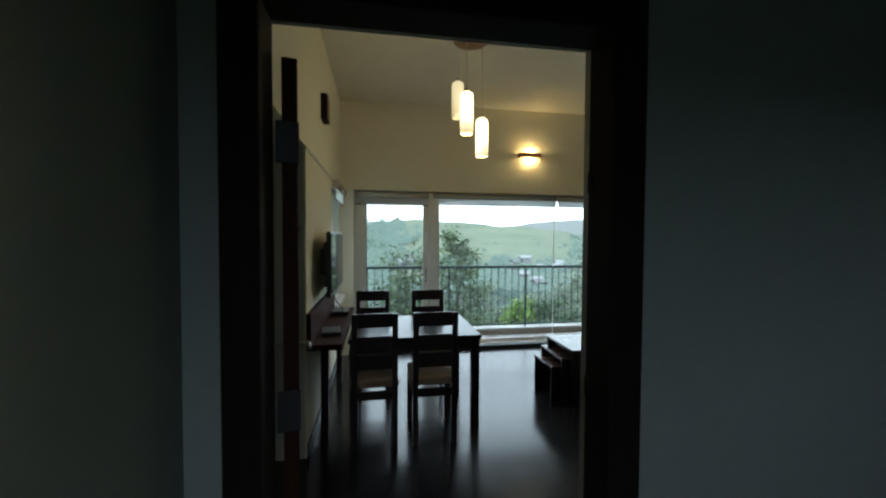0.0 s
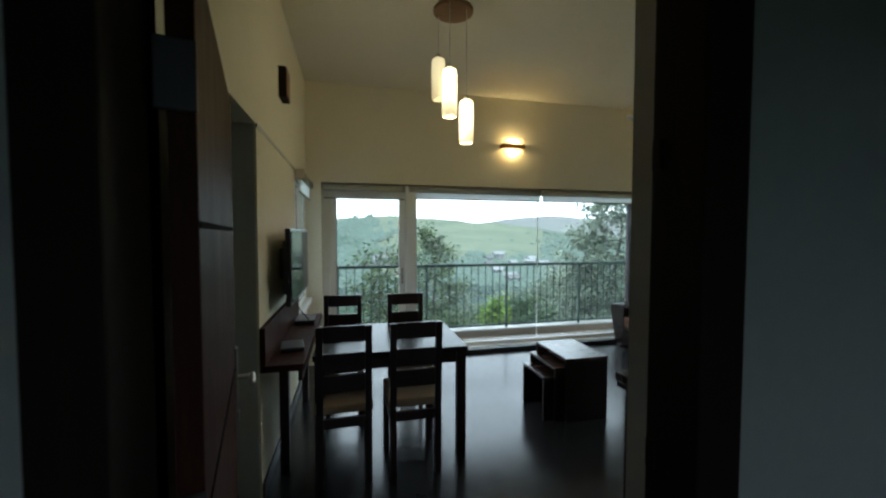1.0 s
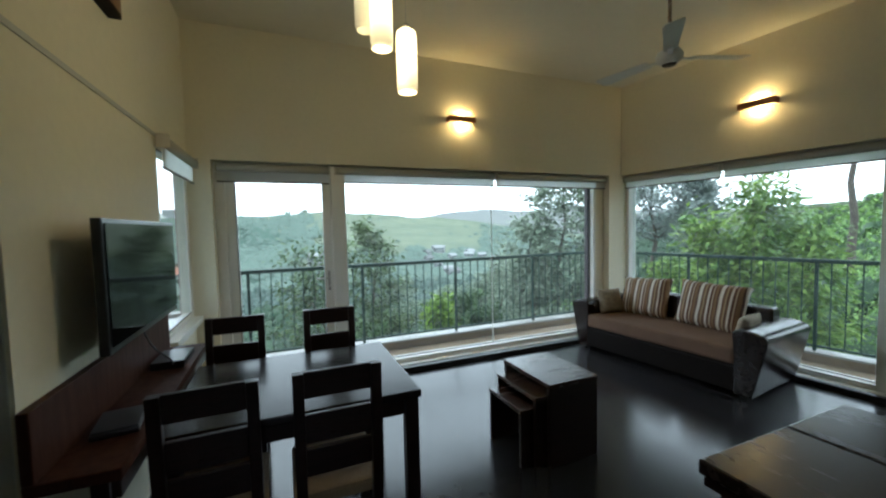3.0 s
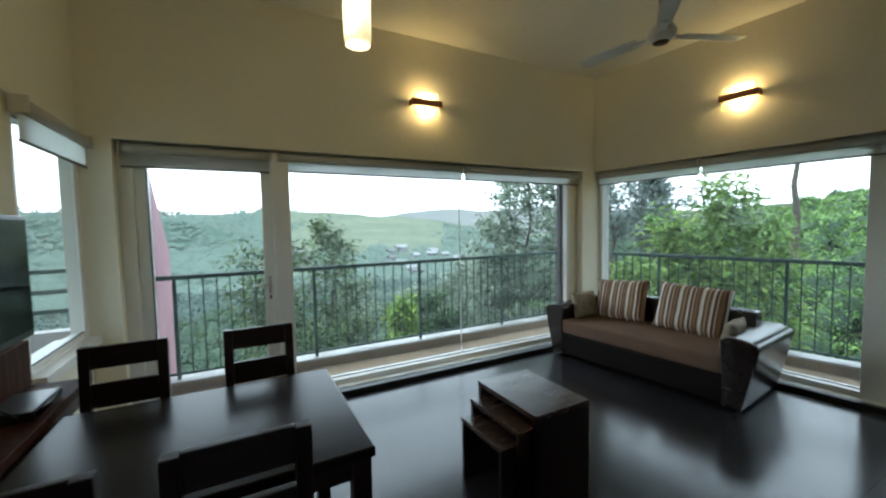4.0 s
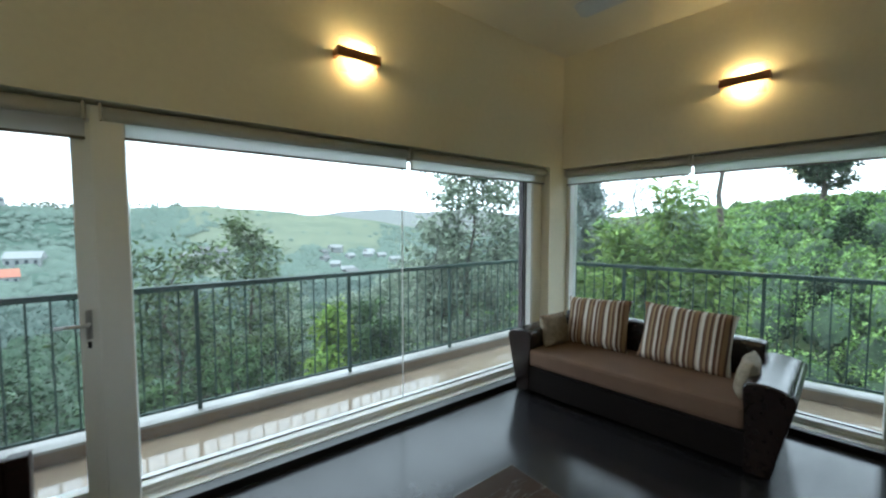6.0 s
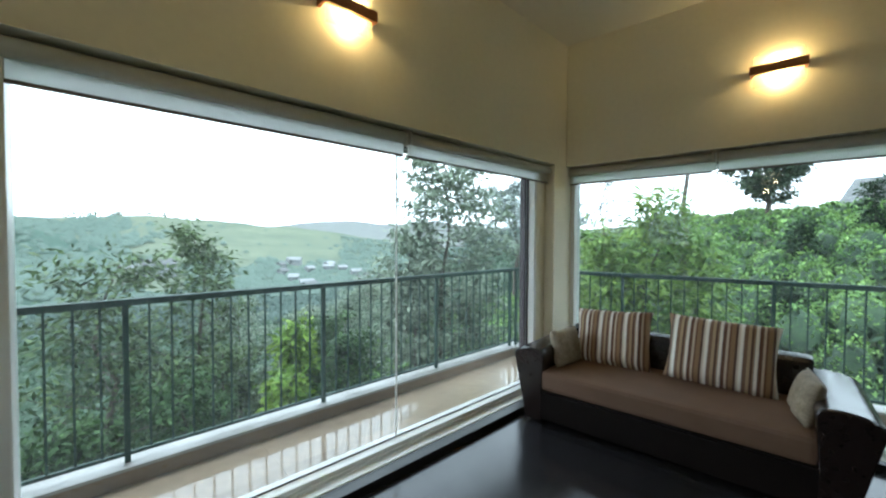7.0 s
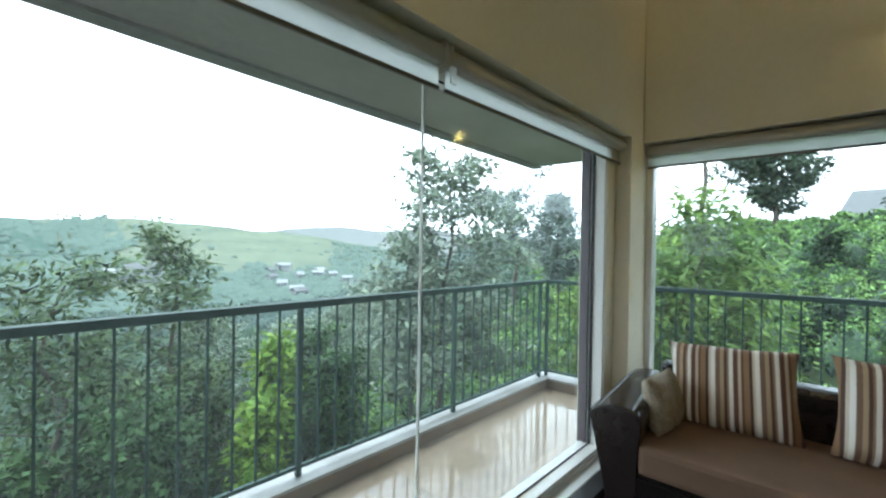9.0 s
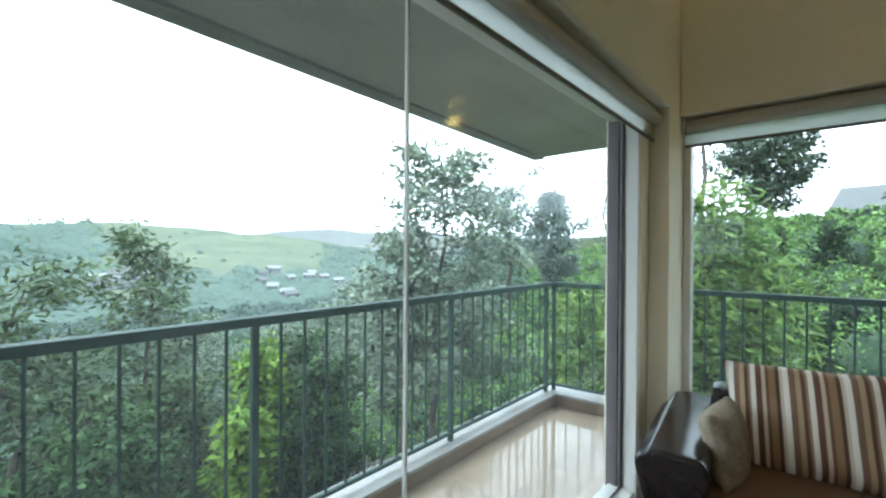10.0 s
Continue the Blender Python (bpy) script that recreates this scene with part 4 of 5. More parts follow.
ground = polar_sheet("ground", np.r_[np.geomspace(3, 60, 60), np.geomspace(64, 3500, 40)], 0, 360, 181, lambda x, y, r, a: land(x, y), SOIL)
px_ = np.linspace(-3.0, 7.6, 40)
track = np.stack([np.stack([px_ + 0.5 * np.sin(px_ * 0.8), 10.9 + 0.02 * px_ ** 2 + q, land(px_ + 0.5 * np.sin(px_ * 0.8), 10.9 + 0.02 * px_ ** 2 + q) + 0.05], -1) for q in (-0.55, -0.2, 0.2, 0.55)], 1)
k = (np.arange(39)[:, None] * 4 + np.arange(3)).ravel()
tagged(new("footpath", raw_mesh("footpath", track.reshape(-1, 3), np.stack([k, k + 4, k + 5, k + 1], -1), TRACK)), "wet grey-brown dirt track below the balcony", "path", kind="structure")
tagged(ground, "wooded green hillside falling into a valley", "ground", kind="structure")


def ridge(x, y, r, a, near, crest, low, el, wob):
    """A long hill: from low at its near foot up to the height that the angle el gives at its crest."""
    t = np.clip((r - near) / (crest - near), 0, 1)
    n = np.vectorize(lambda p, q: noise.fractal(Vector((p * wob, q * wob, 3.3)), 1.0, 2.0, 4))(x, y)
    return low + (1.5 + crest * np.tan(np.radians(el)) - low) * t ** 1.25 + n * crest * 0.006 * (0.3 + t)


def hill_line(a):
    return np.interp(a, [20, 48, 60, 68, 76, 83, 90, 97, 104, 112, 125], [-2.5, -1.2, 0.2, 1.5, 2.1, 2.6, 2.2, 1.9, 1.9, 2.4, 2.5])


def ridge_line(a):
    return np.interp(a, [-30, 20, 40, 50, 58, 64, 70, 80, 130], [0.2, 1.0, 1.9, 2.4, 2.55, 2.3, 1.6, 1.0, 1.0])


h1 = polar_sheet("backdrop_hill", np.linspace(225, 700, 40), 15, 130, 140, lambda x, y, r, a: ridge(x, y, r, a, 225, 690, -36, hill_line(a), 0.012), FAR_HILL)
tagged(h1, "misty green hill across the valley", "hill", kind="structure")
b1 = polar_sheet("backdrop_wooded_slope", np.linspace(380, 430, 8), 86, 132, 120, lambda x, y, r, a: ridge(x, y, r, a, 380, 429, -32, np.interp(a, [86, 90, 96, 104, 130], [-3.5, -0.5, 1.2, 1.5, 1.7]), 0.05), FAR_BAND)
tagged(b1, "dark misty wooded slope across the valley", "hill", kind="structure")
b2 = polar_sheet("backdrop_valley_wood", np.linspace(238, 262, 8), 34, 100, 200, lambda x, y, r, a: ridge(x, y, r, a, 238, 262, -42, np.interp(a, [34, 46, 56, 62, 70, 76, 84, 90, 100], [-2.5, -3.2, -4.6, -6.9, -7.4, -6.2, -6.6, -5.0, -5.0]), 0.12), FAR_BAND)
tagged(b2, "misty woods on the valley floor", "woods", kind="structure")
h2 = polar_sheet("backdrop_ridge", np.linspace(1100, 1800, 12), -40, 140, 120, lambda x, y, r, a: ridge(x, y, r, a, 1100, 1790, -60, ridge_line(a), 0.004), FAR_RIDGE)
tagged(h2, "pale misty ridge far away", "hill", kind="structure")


def leaf_cards(centres, sizes, flat=0.35, seed=0, aim=None, upward=0.0):
    """One leaf blade at each centre: along aim or at random, its face turned upward more or less."""
    g = np.random.default_rng(seed)
    n = len(centres)
    d = g.normal(size=(n, 3))
    d[:, 2] = d[:, 2] * 0.6 - 0.25
    if aim is not None:
        d = aim
    d = d / (np.linalg.norm(d, axis=1)[:, None] + 1e-9)
    e = np.cross(d, g.normal(size=(n, 3)) + np.array([0, 0, upward]))
    e /= np.linalg.norm(e, axis=1)[:, None] + 1e-9
    L, Wd = sizes[:, None], sizes[:, None] * flat
    v = np.stack([centres - d * L * 0.5, centres + e * Wd - d * L * 0.05, centres + d * L * 0.5, centres - e * Wd - d * L * 0.05], 1)
    f = np.arange(4 * n).reshape(n, 4)
    return v.reshape(-1, 3), f


def sprays(tips, out, leaf, each, flat, seed, droop=0.35, upward=1.4):
    """Tufts of leaves that spread from each tip, most of them outward and a little down."""
    g = np.random.default_rng(seed)
    c = np.repeat(tips, each, 0)
    d = np.repeat(out, each, 0) * 0.55 + g.normal(size=(len(c), 3)) * np.array([0.62, 0.62, 0.42]) - np.array([0, 0, droop])
    d /= np.linalg.norm(d, axis=1)[:, None]
    L = leaf * (0.6 + 0.7 * g.random(len(c)))
    c = c + g.normal(size=c.shape) * np.array([1, 1, 0.6]) * max(0.09, leaf * 0.8)
    c = c + d * L[:, None] * (0.5 + 0.5 * g.random((len(c), 1)))
    v, f = leaf_cards(c, L, flat, seed, d, upward)
    return v, f, c, np.repeat(tips, each, 0)


def tree(name, x, y, height, spread, mat, label, seed, trunk=0.09, leaf=0.16, limbs=26, tufts=8, each=9, bare=0.3, lean=0.0, shape=(0.5, 1.0, 0.25), rise=0.35,
         flat=0.17, group="trees on the hillside"):
    """A trunk with limbs and twigs that carry tufts of leaves; shape gives the reach low, in the middle and at the top."""
    g = np.random.default_rng(seed)
    z0 = float(land(x, y)) - 0.15
    t = thing(name, pose(x, y, z0), label, "tree", group)
    bm = bmesh.new()
    pts = [Vector((0, 0, 0))]
    for i in range(1, 8):
        f = i / 7
        pts.append(Vector((lean * f * height + g.normal() * 0.025 * height * f, g.normal() * 0.025 * height * f, f * height * 0.95)))
    for i in range(7):
        tube(bm, pts[i], pts[i + 1], trunk * (1 - 0.85 * i / 7), trunk * (1 - 0.85 * (i + 1) / 7), 8, caps=i == 0)
    part("trunk", bm, BARK, t)
    wood, tips, outs = bmesh.new(), [], []
    for k in range(limbs):
        q = (k + g.random() * 0.8) / limbs
        f = bare + (1 - bare) * q
        a = k * 2.4 + g.random() * 0.9
        i = min(int(f * 7), 6)
        p = pts[i].lerp(pts[i + 1], f * 7 - i)
        reach = spread * float(np.interp(q, (0, 0.4, 1), shape)) * (0.55 + 0.55 * g.random())
        way = Vector((math.cos(a), math.sin(a), 0))
        end = p + way * reach + Vector((0, 0, reach * rise * (0.4 + g.random())))
        mid = p.lerp(end, 0.5) - Vector((0, 0, 0.06 * reach))
        r = trunk * 0.34 * (1.15 - f)
        tube(wood, p, mid, r, r * 0.7, 5, False), tube(wood, mid, end, r * 0.7, r * 0.25, 5, False)
        for j in range(tufts):
            w = 0.3 + 0.75 * (j + g.random()) / tufts
            c = (p.lerp(mid, w * 2) if w < 0.5 else mid.lerp(end, w * 2 - 1))
            side = Vector((-way.y, way.x, 0)) * (g.random() - 0.5) * reach * 0.75 * (1.15 - 0.6 * w)
            tip = c + side + Vector((0, 0, (g.random() - 0.2) * 0.22 * reach))
            tube(wood, c, tip, r * 0.25, r * 0.12, 3, False)
            tips.append(tip), outs.append((way * 0.6 + side.normalized() * 0.6 + Vector((0, 0, 0.25))).normalized())
    for j in range(6):
        tips.append(pts[-1] + Vector((g.normal() * 0.1, g.normal() * 0.1, (0.05 - 0.03 * j) * height))), outs.append(Vector((g.normal(), g.normal(), 0.8)).normalized())
    part("limbs", wood, BARK, t)
    v, f, c, tuft = sprays(np.array([list(e) for e in tips]), np.array([list(e) for e in outs]), leaf, each, flat, seed)
    middle = np.array([lean * height * 0.6, 0, height * (0.35 + 0.4 * bare)])
    nor = unit(unit(c - tuft) * 0.75 + unit((c - middle) / np.array([spread, spread, height * 0.4])) * 0.75 + g.normal(size=c.shape) * 0.28 + np.array([0, 0, 0.35]))
    ob = new("crown", raw_mesh("crown", v, f, mat, np.repeat(nor, 4, 0)))
    ob.parent = t
    return t


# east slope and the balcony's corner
tree("broadleaf_tree", 7.8, 10.45, 7.3, 2.1, LEAF_MIST, "tall tree with layered branches, mist put into its leaf colour", 11, 0.085, 0.15, 54, 12, 19, 0.24, shape=(0.95, 1.0, 0.42), rise=0.2, flat=0.24)
tree("broadleaf_tree", 7.0, 10.6, 5.6, 1.3, LEAF_MIST, "slender tree beside the tall one, mist put into its leaf colour", 19, 0.06, 0.15, 28, 9, 13, 0.34, shape=(0.8, 1.0, 0.4), rise=0.3, flat=0.24)
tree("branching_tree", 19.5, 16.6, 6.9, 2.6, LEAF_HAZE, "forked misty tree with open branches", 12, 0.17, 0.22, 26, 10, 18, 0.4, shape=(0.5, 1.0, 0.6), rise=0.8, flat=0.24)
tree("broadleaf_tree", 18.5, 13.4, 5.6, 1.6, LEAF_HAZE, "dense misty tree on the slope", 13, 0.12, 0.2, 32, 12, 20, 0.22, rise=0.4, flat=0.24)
tree("leafy_sapling", 8.2, 6.25, 4.9, 0.75, LEAF_LIGHT, "fresh green leafy sapling beside the balcony", 14, 0.04, 0.2, 40, 8, 11, 0.2, rise=0.8, flat=0.13, shape=(1.0, 1.0, 0.4))
tree("leafy_sapling", 8.5, 5.45, 5.3, 0.8, LEAF_LIGHT, "tall fresh green leafy sapling beside the balcony", 15, 0.045, 0.2, 44, 8, 11, 0.2, rise=0.8, flat=0.13, shape=(1.0, 1.0, 0.4))
tree("leafy_sapling", 9.0, 4.95, 4.1, 0.6, LEAF_LIGHT, "low bushy fresh green sapling beside the balcony", 16, 0.04, 0.19, 34, 8, 11, 0.15, rise=0.6, flat=0.13, shape=(0.9, 1.0, 0.6))
tree("leafy_sapling", 8.4, 7.3, 3.9, 0.6, LEAF_LIGHT, "slim fresh green sapling beside the balcony", 21, 0.035, 0.19, 30, 8, 10, 0.15, rise=0.6, flat=0.13, shape=(0.9, 1.0, 0.5))
tree("bare_tree", 15.6, 6.9, 7.6, 0.9, LEAF_DARK, "tall thin tree with a nearly bare forked trunk", 17, 0.12, 0.2, 7, 4, 6, 0.66, rise=1.2)
tree("round_tree", 27.6, 6.2, 4.9, 2.6, LEAF_ROUND, "dark round-crowned tree on the tea hill", 18, 0.16, 0.24, 38, 10, 24, 0.24, shape=(0.65, 1.0, 0.85), rise=0.8, flat=0.3)
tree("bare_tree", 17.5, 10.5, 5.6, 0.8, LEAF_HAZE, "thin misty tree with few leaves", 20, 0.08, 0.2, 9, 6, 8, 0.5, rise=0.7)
for i, (x, y, h) in enumerate(((17.2, 4.1, 1.5), (18.4, 2.6, 1.9), (12.4, 4.0, 1.0))):
    tree("dark_shrub", x, y, h, 0.42, LEAF_DEEP, "dark green upright shrub among the tea bushes", 80 + i, 0.03, 0.13, 20, 8, 9, 0.05, shape=(1.0, 0.8, 0.25), flat=0.2)
# north side, below the balcony
tree("feathery_tree", 3.6, 17.6, 8.1, 2.0, LEAF_OLIVE, "tall feathery green tree below the balcony", 31, 0.1, 0.24, 34, 9, 14, 0.25, shape=(1.0, 0.8, 0.22), rise=0.4, flat=0.15)
tree("feathery_tree", 1.35, 15.4, 7.1, 1.9, LEAF_OLIVE, "spreading feathery tree below the balcony", 32, 0.1, 0.24, 32, 9, 14, 0.25, shape=(0.9, 1.0, 0.6), rise=0.35, flat=0.15)
tree("leafy_shrub", 5.35, 14.1, 4.2, 0.8, LEAF_FRESH, "yellow-green leafy young tree below the balcony", 33, 0.05, 0.2, 26, 8, 9, 0.35, rise=0.5, flat=0.24)
tree("leafy_shrub", 4.5, 12.6, 2.9, 0.7, LEAF_FRESH, "small yellow-green leafy tree below the balcony", 34, 0.04, 0.18, 22, 8, 9, 0.3, rise=0.5, flat=0.24)
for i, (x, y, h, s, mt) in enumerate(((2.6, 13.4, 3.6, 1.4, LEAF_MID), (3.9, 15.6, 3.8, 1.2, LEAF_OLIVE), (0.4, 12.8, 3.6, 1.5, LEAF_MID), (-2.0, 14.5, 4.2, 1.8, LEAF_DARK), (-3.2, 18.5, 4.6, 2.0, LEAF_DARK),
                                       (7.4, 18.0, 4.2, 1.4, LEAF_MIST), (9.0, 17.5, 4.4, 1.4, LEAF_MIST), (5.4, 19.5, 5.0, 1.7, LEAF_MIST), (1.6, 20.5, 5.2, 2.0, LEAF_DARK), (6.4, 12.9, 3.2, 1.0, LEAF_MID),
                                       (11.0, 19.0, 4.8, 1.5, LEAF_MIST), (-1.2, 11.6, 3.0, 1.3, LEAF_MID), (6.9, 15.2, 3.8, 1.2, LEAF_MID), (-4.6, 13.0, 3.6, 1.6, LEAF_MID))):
    tree("leafy_shrub", x, y, h, s, mt, {LEAF_DARK: "dark green leafy tree below the balcony", LEAF_MIST: "tree below the balcony with mist put into its leaf colour"}.get(mt, "green leafy tree below the balcony"), 50 + i, 0.06, 0.15, 32, 9, 15, 0.15, shape=(0.9, 1.0, 0.5), flat=0.24)


def dome(centre, size, seed):
    """A lumpy low dome of about forty faces, as arrays, with its outward normals."""
    g = np.random.default_rng(seed)
    ring, rows = 8, 4
    el = np.radians(np.array([-12.0, 22.0, 55.0, 88.0]))
    az = np.radians(np.arange(ring) * 360 / ring)
    E, A = np.meshgrid(el, az, indexing="ij")
    d = np.stack([np.cos(E) * np.cos(A), np.cos(E) * np.sin(A), np.sin(E)], -1).reshape(-1, 3)
    p = np.asarray(centre) + d * np.asarray(size) * g.uniform(0.82, 1.12, (len(d), 1))
    i, j = np.meshgrid(np.arange(rows - 1), np.arange(ring), indexing="ij")
    a, b = (i * ring + j).ravel(), (i * ring + (j + 1) % ring).ravel()
    f = np.stack([a, b, b + ring, a + ring], -1)
    return p, f, d


def domes(name, places, mat, label, category):
    """Many domes in one mesh; places holds (centre, size)."""
    V, F, N, k = [], [], [], 0
    for i, (c, z) in enumerate(places):
        p, f, d = dome(c, z, i)
        V.append(p), F.append(f + k), N.append(unit(d + np.array([0, 0, 0.8])))
        k += len(p)
    return tagged(new(name, raw_mesh(name, np.concatenate(V), np.concatenate(F), mat, np.concatenate(N))), label, category, kind="stuff")


# tea bushes on the slope, clipped mounds with gaps between them
gx, gy = np.meshgrid(np.arange(4, 38, 0.92), np.arange(-14, 30, 1.05))
bx_, by_ = gx.ravel() + 0.45 * np.sin(gy.ravel() * 1.7), gy.ravel()
bx_, by_ = bx_ + rng.normal(size=bx_.shape) * 0.16, by_ + rng.normal(size=by_.shape) * 0.16
rad, ang = np.hypot(bx_ - CX, by_ - CY), np.degrees(np.arctan2(by_ - CY, bx_ - CX))
keep = (rad > 5.2) & (rad < 36) & (ang > -50) & (bx_ > 6.7) & (ang < 70) & (rng.random(bx_.shape) > 0.06)
bx_, by_, rad = bx_[keep], by_[keep], rad[keep]
bz_ = land(bx_, by_)
centres, sizes, aims, nors, cores = [], [], [], [], []
for i in range(len(bx_)):
    k = 520 if rad[i] < 11 else 340 if rad[i] < 19 else 150
    w = rng.uniform(0.42, 0.64)
    size = np.array([w, w, rng.uniform(0.42, 0.75)])
    d = rng.normal(size=(k, 3))
    d[:, 2] = np.abs(d[:, 2])
    d = unit(d)
    lump = 1 + 0.2 * np.sin(d[:, :1] * 6 + i) * np.sin(d[:, 1:2] * 6 + 2 * i)
    mid = np.array([bx_[i], by_[i], bz_[i] - 0.05])
    centres.append(mid + d * size * lump * rng.uniform(0.85, 1.08, (k, 1)))
    sizes.append((0.075 if rad[i] < 11 else 0.1 if rad[i] < 19 else 0.16) * rng.uniform(0.6, 1.3, k))
    aims.append(d * 0.5 + rng.normal(size=(k, 3)) * 0.7)
    nors.append(unit(d + rng.normal(size=(k, 3)) * 0.35 + np.array([0, 0, 0.2])))
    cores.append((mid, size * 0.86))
v, f = leaf_cards(np.concatenate(centres), np.concatenate(sizes), 0.3, 3, np.concatenate(aims), 1.2)
tagged(new("tea_bushes", raw_mesh("tea_bushes", v, f, LEAF_TEA, np.repeat(np.concatenate(nors), 4, 0))), "clipped bright green tea bushes covering the slope", "tea bushes", kind="stuff")
# Dark domes inside the bushes put shade into the gaps between leaves.
domes("bush_hearts", cores, LEAF_DARK, "added dark domes inside the tea bushes, shade put into their colour", "tea bushes")

# low undergrowth and grass between them
n = 70000
ang, rad = np.radians(rng.uniform(-50, 140, n)), 5.2 * (26 / 5.2) ** rng.random(n)
ux, uy = CX + rad * np.cos(ang), CY + rad * np.sin(ang)
ok = (ux > 6.6) | (uy > 7.4)
ux, uy, rad = ux[ok], uy[ok], rad[ok]
aim = rng.normal(size=(len(ux), 3)) * 0.6 + np.array([0, 0, 0.8])
size = (0.1 + 0.006 * rad) * rng.uniform(0.6, 1.5, len(ux))
v, f = leaf_cards(np.stack([ux, uy, land(ux, uy) + size * 0.3 + 0.12 * rng.random(len(ux)) ** 2], -1), size, 0.2, 8, aim, 0.3)
nor = unit(rng.normal(size=(len(ux), 3)) * 0.45 + np.array([0, 0, 0.8]))
tagged(new("undergrowth", raw_mesh("undergrowth", v, f, LEAF_DARK, np.repeat(nor, 4, 0))), "low green undergrowth and grass on the slope", "undergrowth", kind="stuff")

# woods in the valley: crowns of several leafy heads
n = 2600
ang, rad = np.radians(rng.uniform(36, 130, n)), 24 * (235 / 24) ** rng.random(n)
wx, wy = CX + rad * np.cos(ang), CY + rad * np.sin(ang)
wz = land(wx, wy)
for near in (True, False):
    centres, sizes, nors, cores = [], [], [], []
    for i in np.flatnonzero((rad < 70) == near):
        w = (0.75 + rad[i] * 0.011) * rng.uniform(0.7, 1.25)
        for q in range(4 if near else 2):
            c = np.array([wx[i], wy[i], wz[i] + w * 0.35]) + rng.normal(size=3) * w * np.array([0.5, 0.5, 0.3])
            m, k = w * rng.uniform(0.45, 0.75), 90 if near else 36
            d = unit(rng.normal(size=(k, 3)) + np.array([0, 0, 0.3]))
            centres.append(c + d * m * rng.uniform(0.8, 1.15, (k, 1)))
            sizes.append(m * (0.24 if near else 0.42) * rng.uniform(0.5, 1.2, k))
            nors.append(unit(d + rng.normal(size=(k, 3)) * 0.2 + np.array([0, 0, 0.5])))
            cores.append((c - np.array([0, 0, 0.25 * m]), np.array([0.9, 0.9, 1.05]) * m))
    v, f = leaf_cards(np.concatenate(centres), np.concatenate(sizes), 0.36, 4, None, 1.2)
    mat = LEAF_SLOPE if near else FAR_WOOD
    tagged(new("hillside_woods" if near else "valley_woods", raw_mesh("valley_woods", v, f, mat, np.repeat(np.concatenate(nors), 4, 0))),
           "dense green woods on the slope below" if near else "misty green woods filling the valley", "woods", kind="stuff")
    # Filler domes added inside the crowns to block light and view.
    domes("woods_hearts", cores, mat, "filler domes added inside the slope trees to block light and view" if near else "filler domes added inside the valley trees to block light and view", "woods")

# trees along the far crest
centres, sizes = [], []
for a in list(rng.uniform(96, 112, 40)) + [82.3, 83.0, 83.9, 84.4] + list(rng.uniform(85, 92, 8)):
    el = float(hill_line(a))
    p = np.array([CX + 690 * math.cos(radians(a)), CY + 690 * math.sin(radians(a)), 1.5 + 690 * math.tan(radians(el)) + 3])
    centres.append(p + rng.normal(size=(30, 3)) * np.array([3.5, 3.5, 2.6]))
    sizes.append(rng.uniform(1.5, 3.5, 30))
v, f = leaf_cards(np.concatenate(centres), np.concatenate(sizes), 0.5, 5)
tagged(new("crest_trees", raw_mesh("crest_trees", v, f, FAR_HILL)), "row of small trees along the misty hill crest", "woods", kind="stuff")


def hill_z(a, r):
    t = min(max((r - 225) / 465, 0), 1)
    return -36 + (1.5 + 690 * math.tan(radians(float(hill_line(a)))) + 36) * t ** 1.25


heads = []
for i in range(7000):
    a, r = rng.uniform(40, 125), 235 + 440 * rng.random() ** 1.3
    grass = 62 < a < 85 + 3 * math.sin(r * 0.02) and r > 380 + 30 * math.sin(a * 0.9)
    if grass and rng.random() < 0.985 or 81 < a < 89 and 270 < r < 350:
        continue
    w = rng.uniform(2.0, 4.6) * (1.0 + 0.5 * (a > 86))
    c = (CX + r * math.cos(radians(a)), CY + r * math.sin(radians(a)), hill_z(a, r) + w * 0.1)
    heads.append((c, np.array([w, w, w * rng.uniform(0.6, 1.0)])))
for near, crest, low, n, lines in ((380, 429, -32, 1500, ([86, 90, 96, 104, 130], [-3.5, -0.5, 1.2, 1.5, 1.7])),
                                   (238, 262, -42, 1700, ([34, 46, 56, 62, 70, 76, 84, 90, 100], [-2.5, -3.2, -4.6, -6.9, -7.4, -6.2, -6.6, -5.0, -5.0]))):
    for i in range(n):
        a, q, w = rng.uniform(lines[0][0], lines[0][-1]), rng.random() ** 0.8, rng.uniform(1.5, 3.2)
        r = near + (crest - near) * q
        z = low + (1.5 + crest * math.tan(radians(float(np.interp(a, *lines)))) - low) * q ** 1.25
        heads.append(((CX + r * math.cos(radians(a)), CY + r * math.sin(radians(a)), z), np.array([w, w, w * rng.uniform(0.6, 1.0)])))
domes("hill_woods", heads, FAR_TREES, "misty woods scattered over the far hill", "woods")


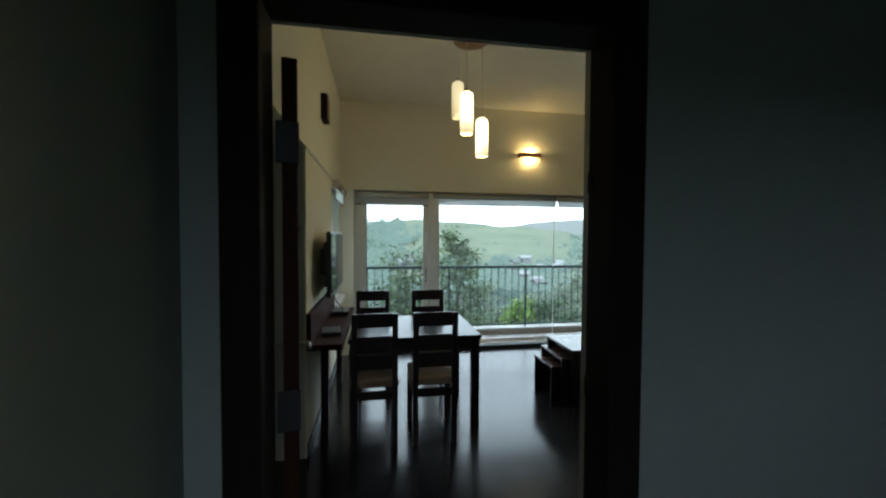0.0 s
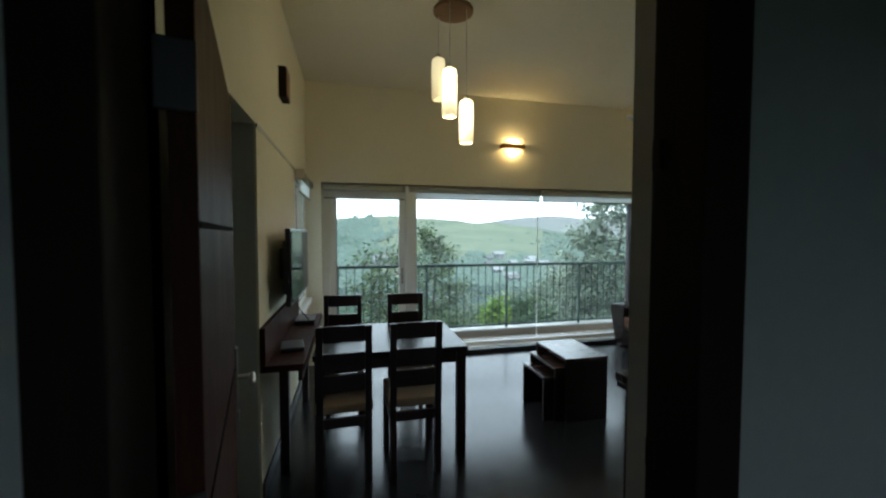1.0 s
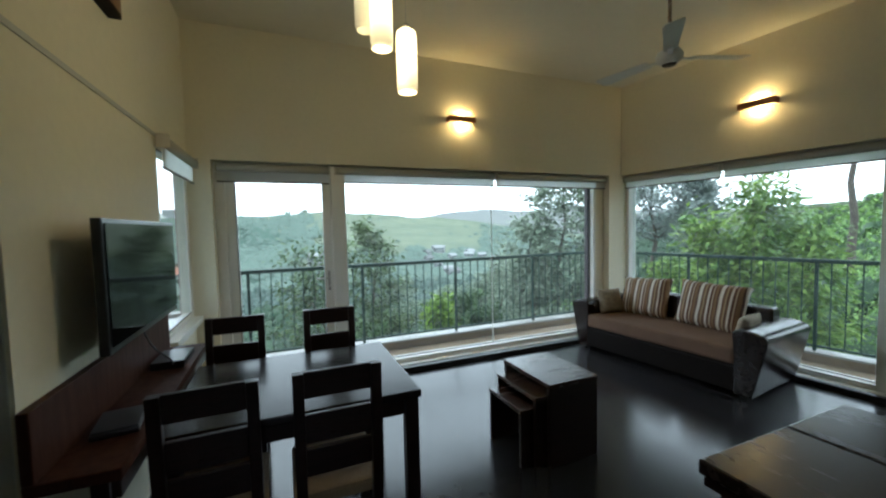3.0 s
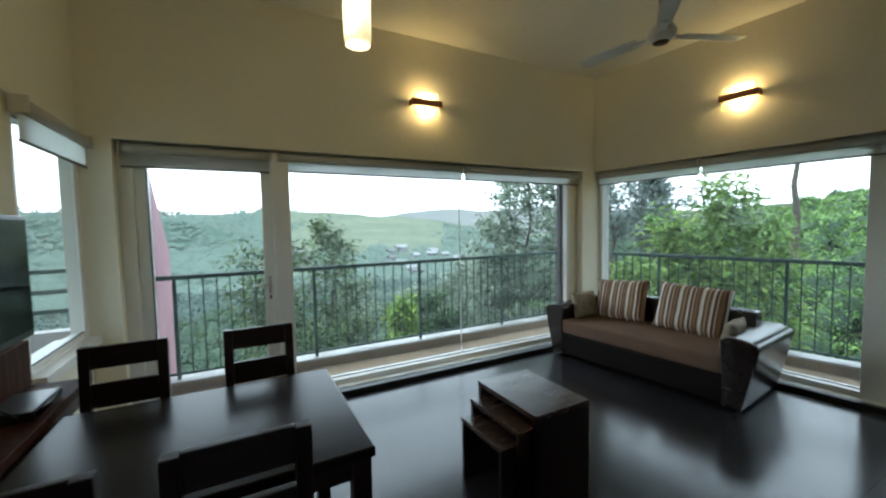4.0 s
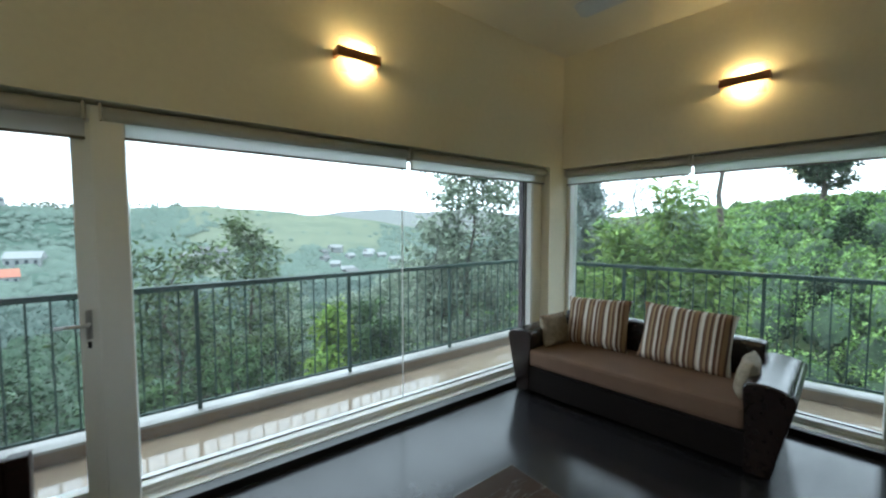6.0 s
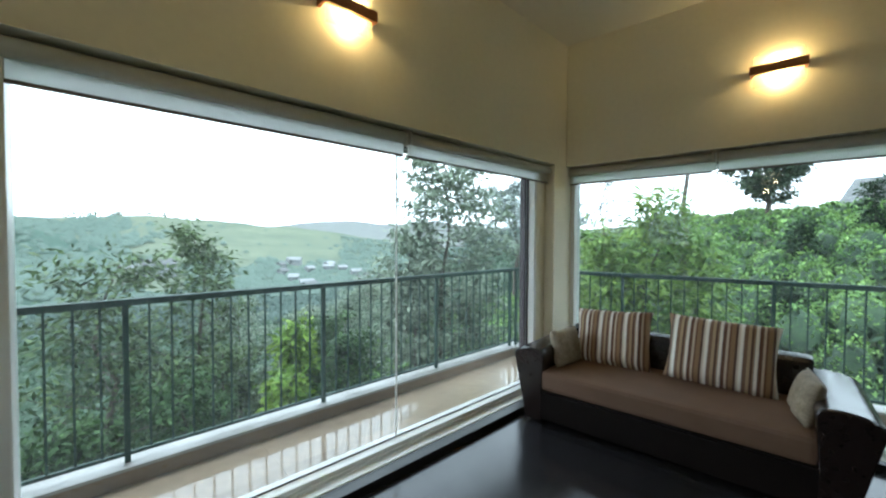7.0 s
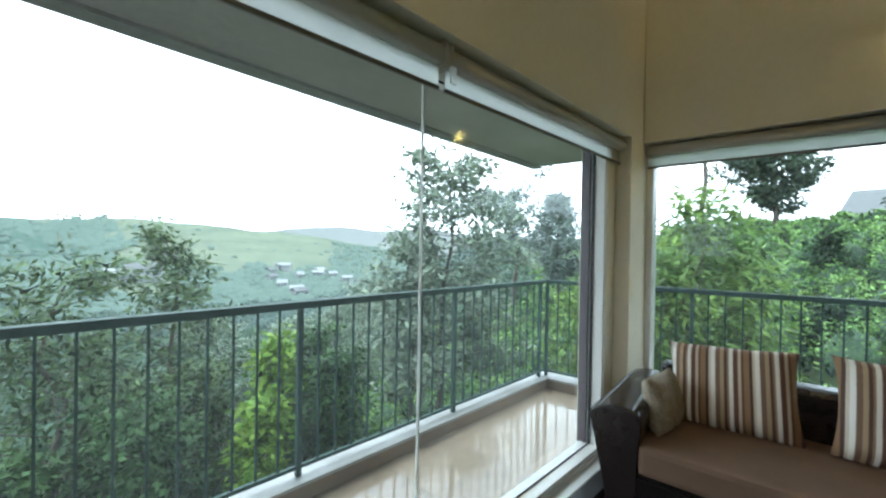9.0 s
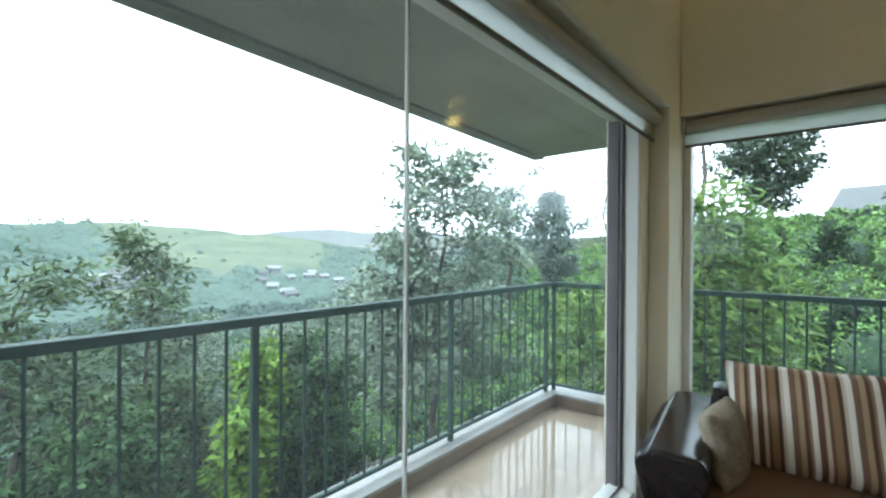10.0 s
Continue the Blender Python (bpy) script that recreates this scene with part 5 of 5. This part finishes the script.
def house(a, r, z, w, d, h, roof_h, turn, roof, label, windows=4, group="houses in the valley"):
    t = thing("house", pose(CX + r * math.cos(radians(a)), CY + r * math.sin(radians(a)), z, 0, 0, turn), label, "house", group)
    part("wall", boxed(-w / 2, w / 2, -d / 2, d / 2, -3, h), WHITEWASH, t)
    bm = prism(bmesh.new(), [(-d / 2 - 0.5, h), (d / 2 + 0.5, h), (0, h + roof_h)], -w / 2 - 0.5, w / 2 + 0.5, "x")
    part("roof", bm, roof, t)
    for k in range(windows):
        x = -w / 2 + w * (k + 0.5) / windows
        wd = part("window", boxed(x - w * 0.05, x + w * 0.05, -d / 2 - 0.06, -d / 2 - 0.01, h * 0.35, h * 0.8), DARKGLASS, t)
        part("sill", boxed(x - w * 0.06, x + w * 0.06, -d / 2 - 0.15, -d / 2 - 0.005, h * 0.3, h * 0.345), WHITEWASH, wd)


house(83.7, 330, hill_z(83.7, 330) + 2.5, 20, 12, 6, 4, -10, ROOFGREY, "white two-storey house with a grey roof in the valley")
house(86.0, 326, hill_z(86.0, 326) + 2, 14, 10, 5, 3, 8, WHITEWASH, "long white house in the valley")
house(100.3, 345, hill_z(100.3, 345) + 2, 16, 11, 5.5, 4, -6, WHITEWASH, "white house with a pale roof in the valley")
house(102.0, 300, hill_z(102.0, 300) + 1, 12, 10, 4.5, 4, 15, REDROOF, "small house with a red roof in the valley")
for i in range(15):
    a, r = rng.uniform(57, 71), rng.uniform(265, 380)
    house(a, r, hill_z(a, r) + 1.5, rng.uniform(5, 9), rng.uniform(5, 7), rng.uniform(2.5, 4), rng.uniform(1.5, 2.5), rng.uniform(-40, 40),
          WHITEWASH if i % 3 else ROOFGREY, "small white village house in the valley", 3, "village houses")
house(-6.6, 46, 2.4, 10, 8, 1.9, 2.4, 78, ROOFGREY, "low house with a grey metal roof on the tea hill", 5)
house(102.5, 640, 27, 26, 10, 6, 2, 10, WHITEWASH, "pale building on the far crest", 5)

# ---- tiles ----
pieces("tile", floor, FLOORTILE, XL, 4.75, YS, 4.862, 0.0, 0.6, 0.6, 0.0115, 0.0006, 0.0005)
pieces("tile", floor, FLOORTILE, -2.1, 2.1, -2.4, YS, 0.0, 0.6, 0.6, 0.012)
pieces("tile", floor, FLOORTILE, -1.9, XL, YS, 3.5, 0.0, 0.6, 0.6, 0.012)
pieces("tile", balcony, BALCONYTILE, -0.44, 4.9, 5.215, 6.22, -0.173, 0.6, 0.5, 0.006, 0.0004, 0.0003)
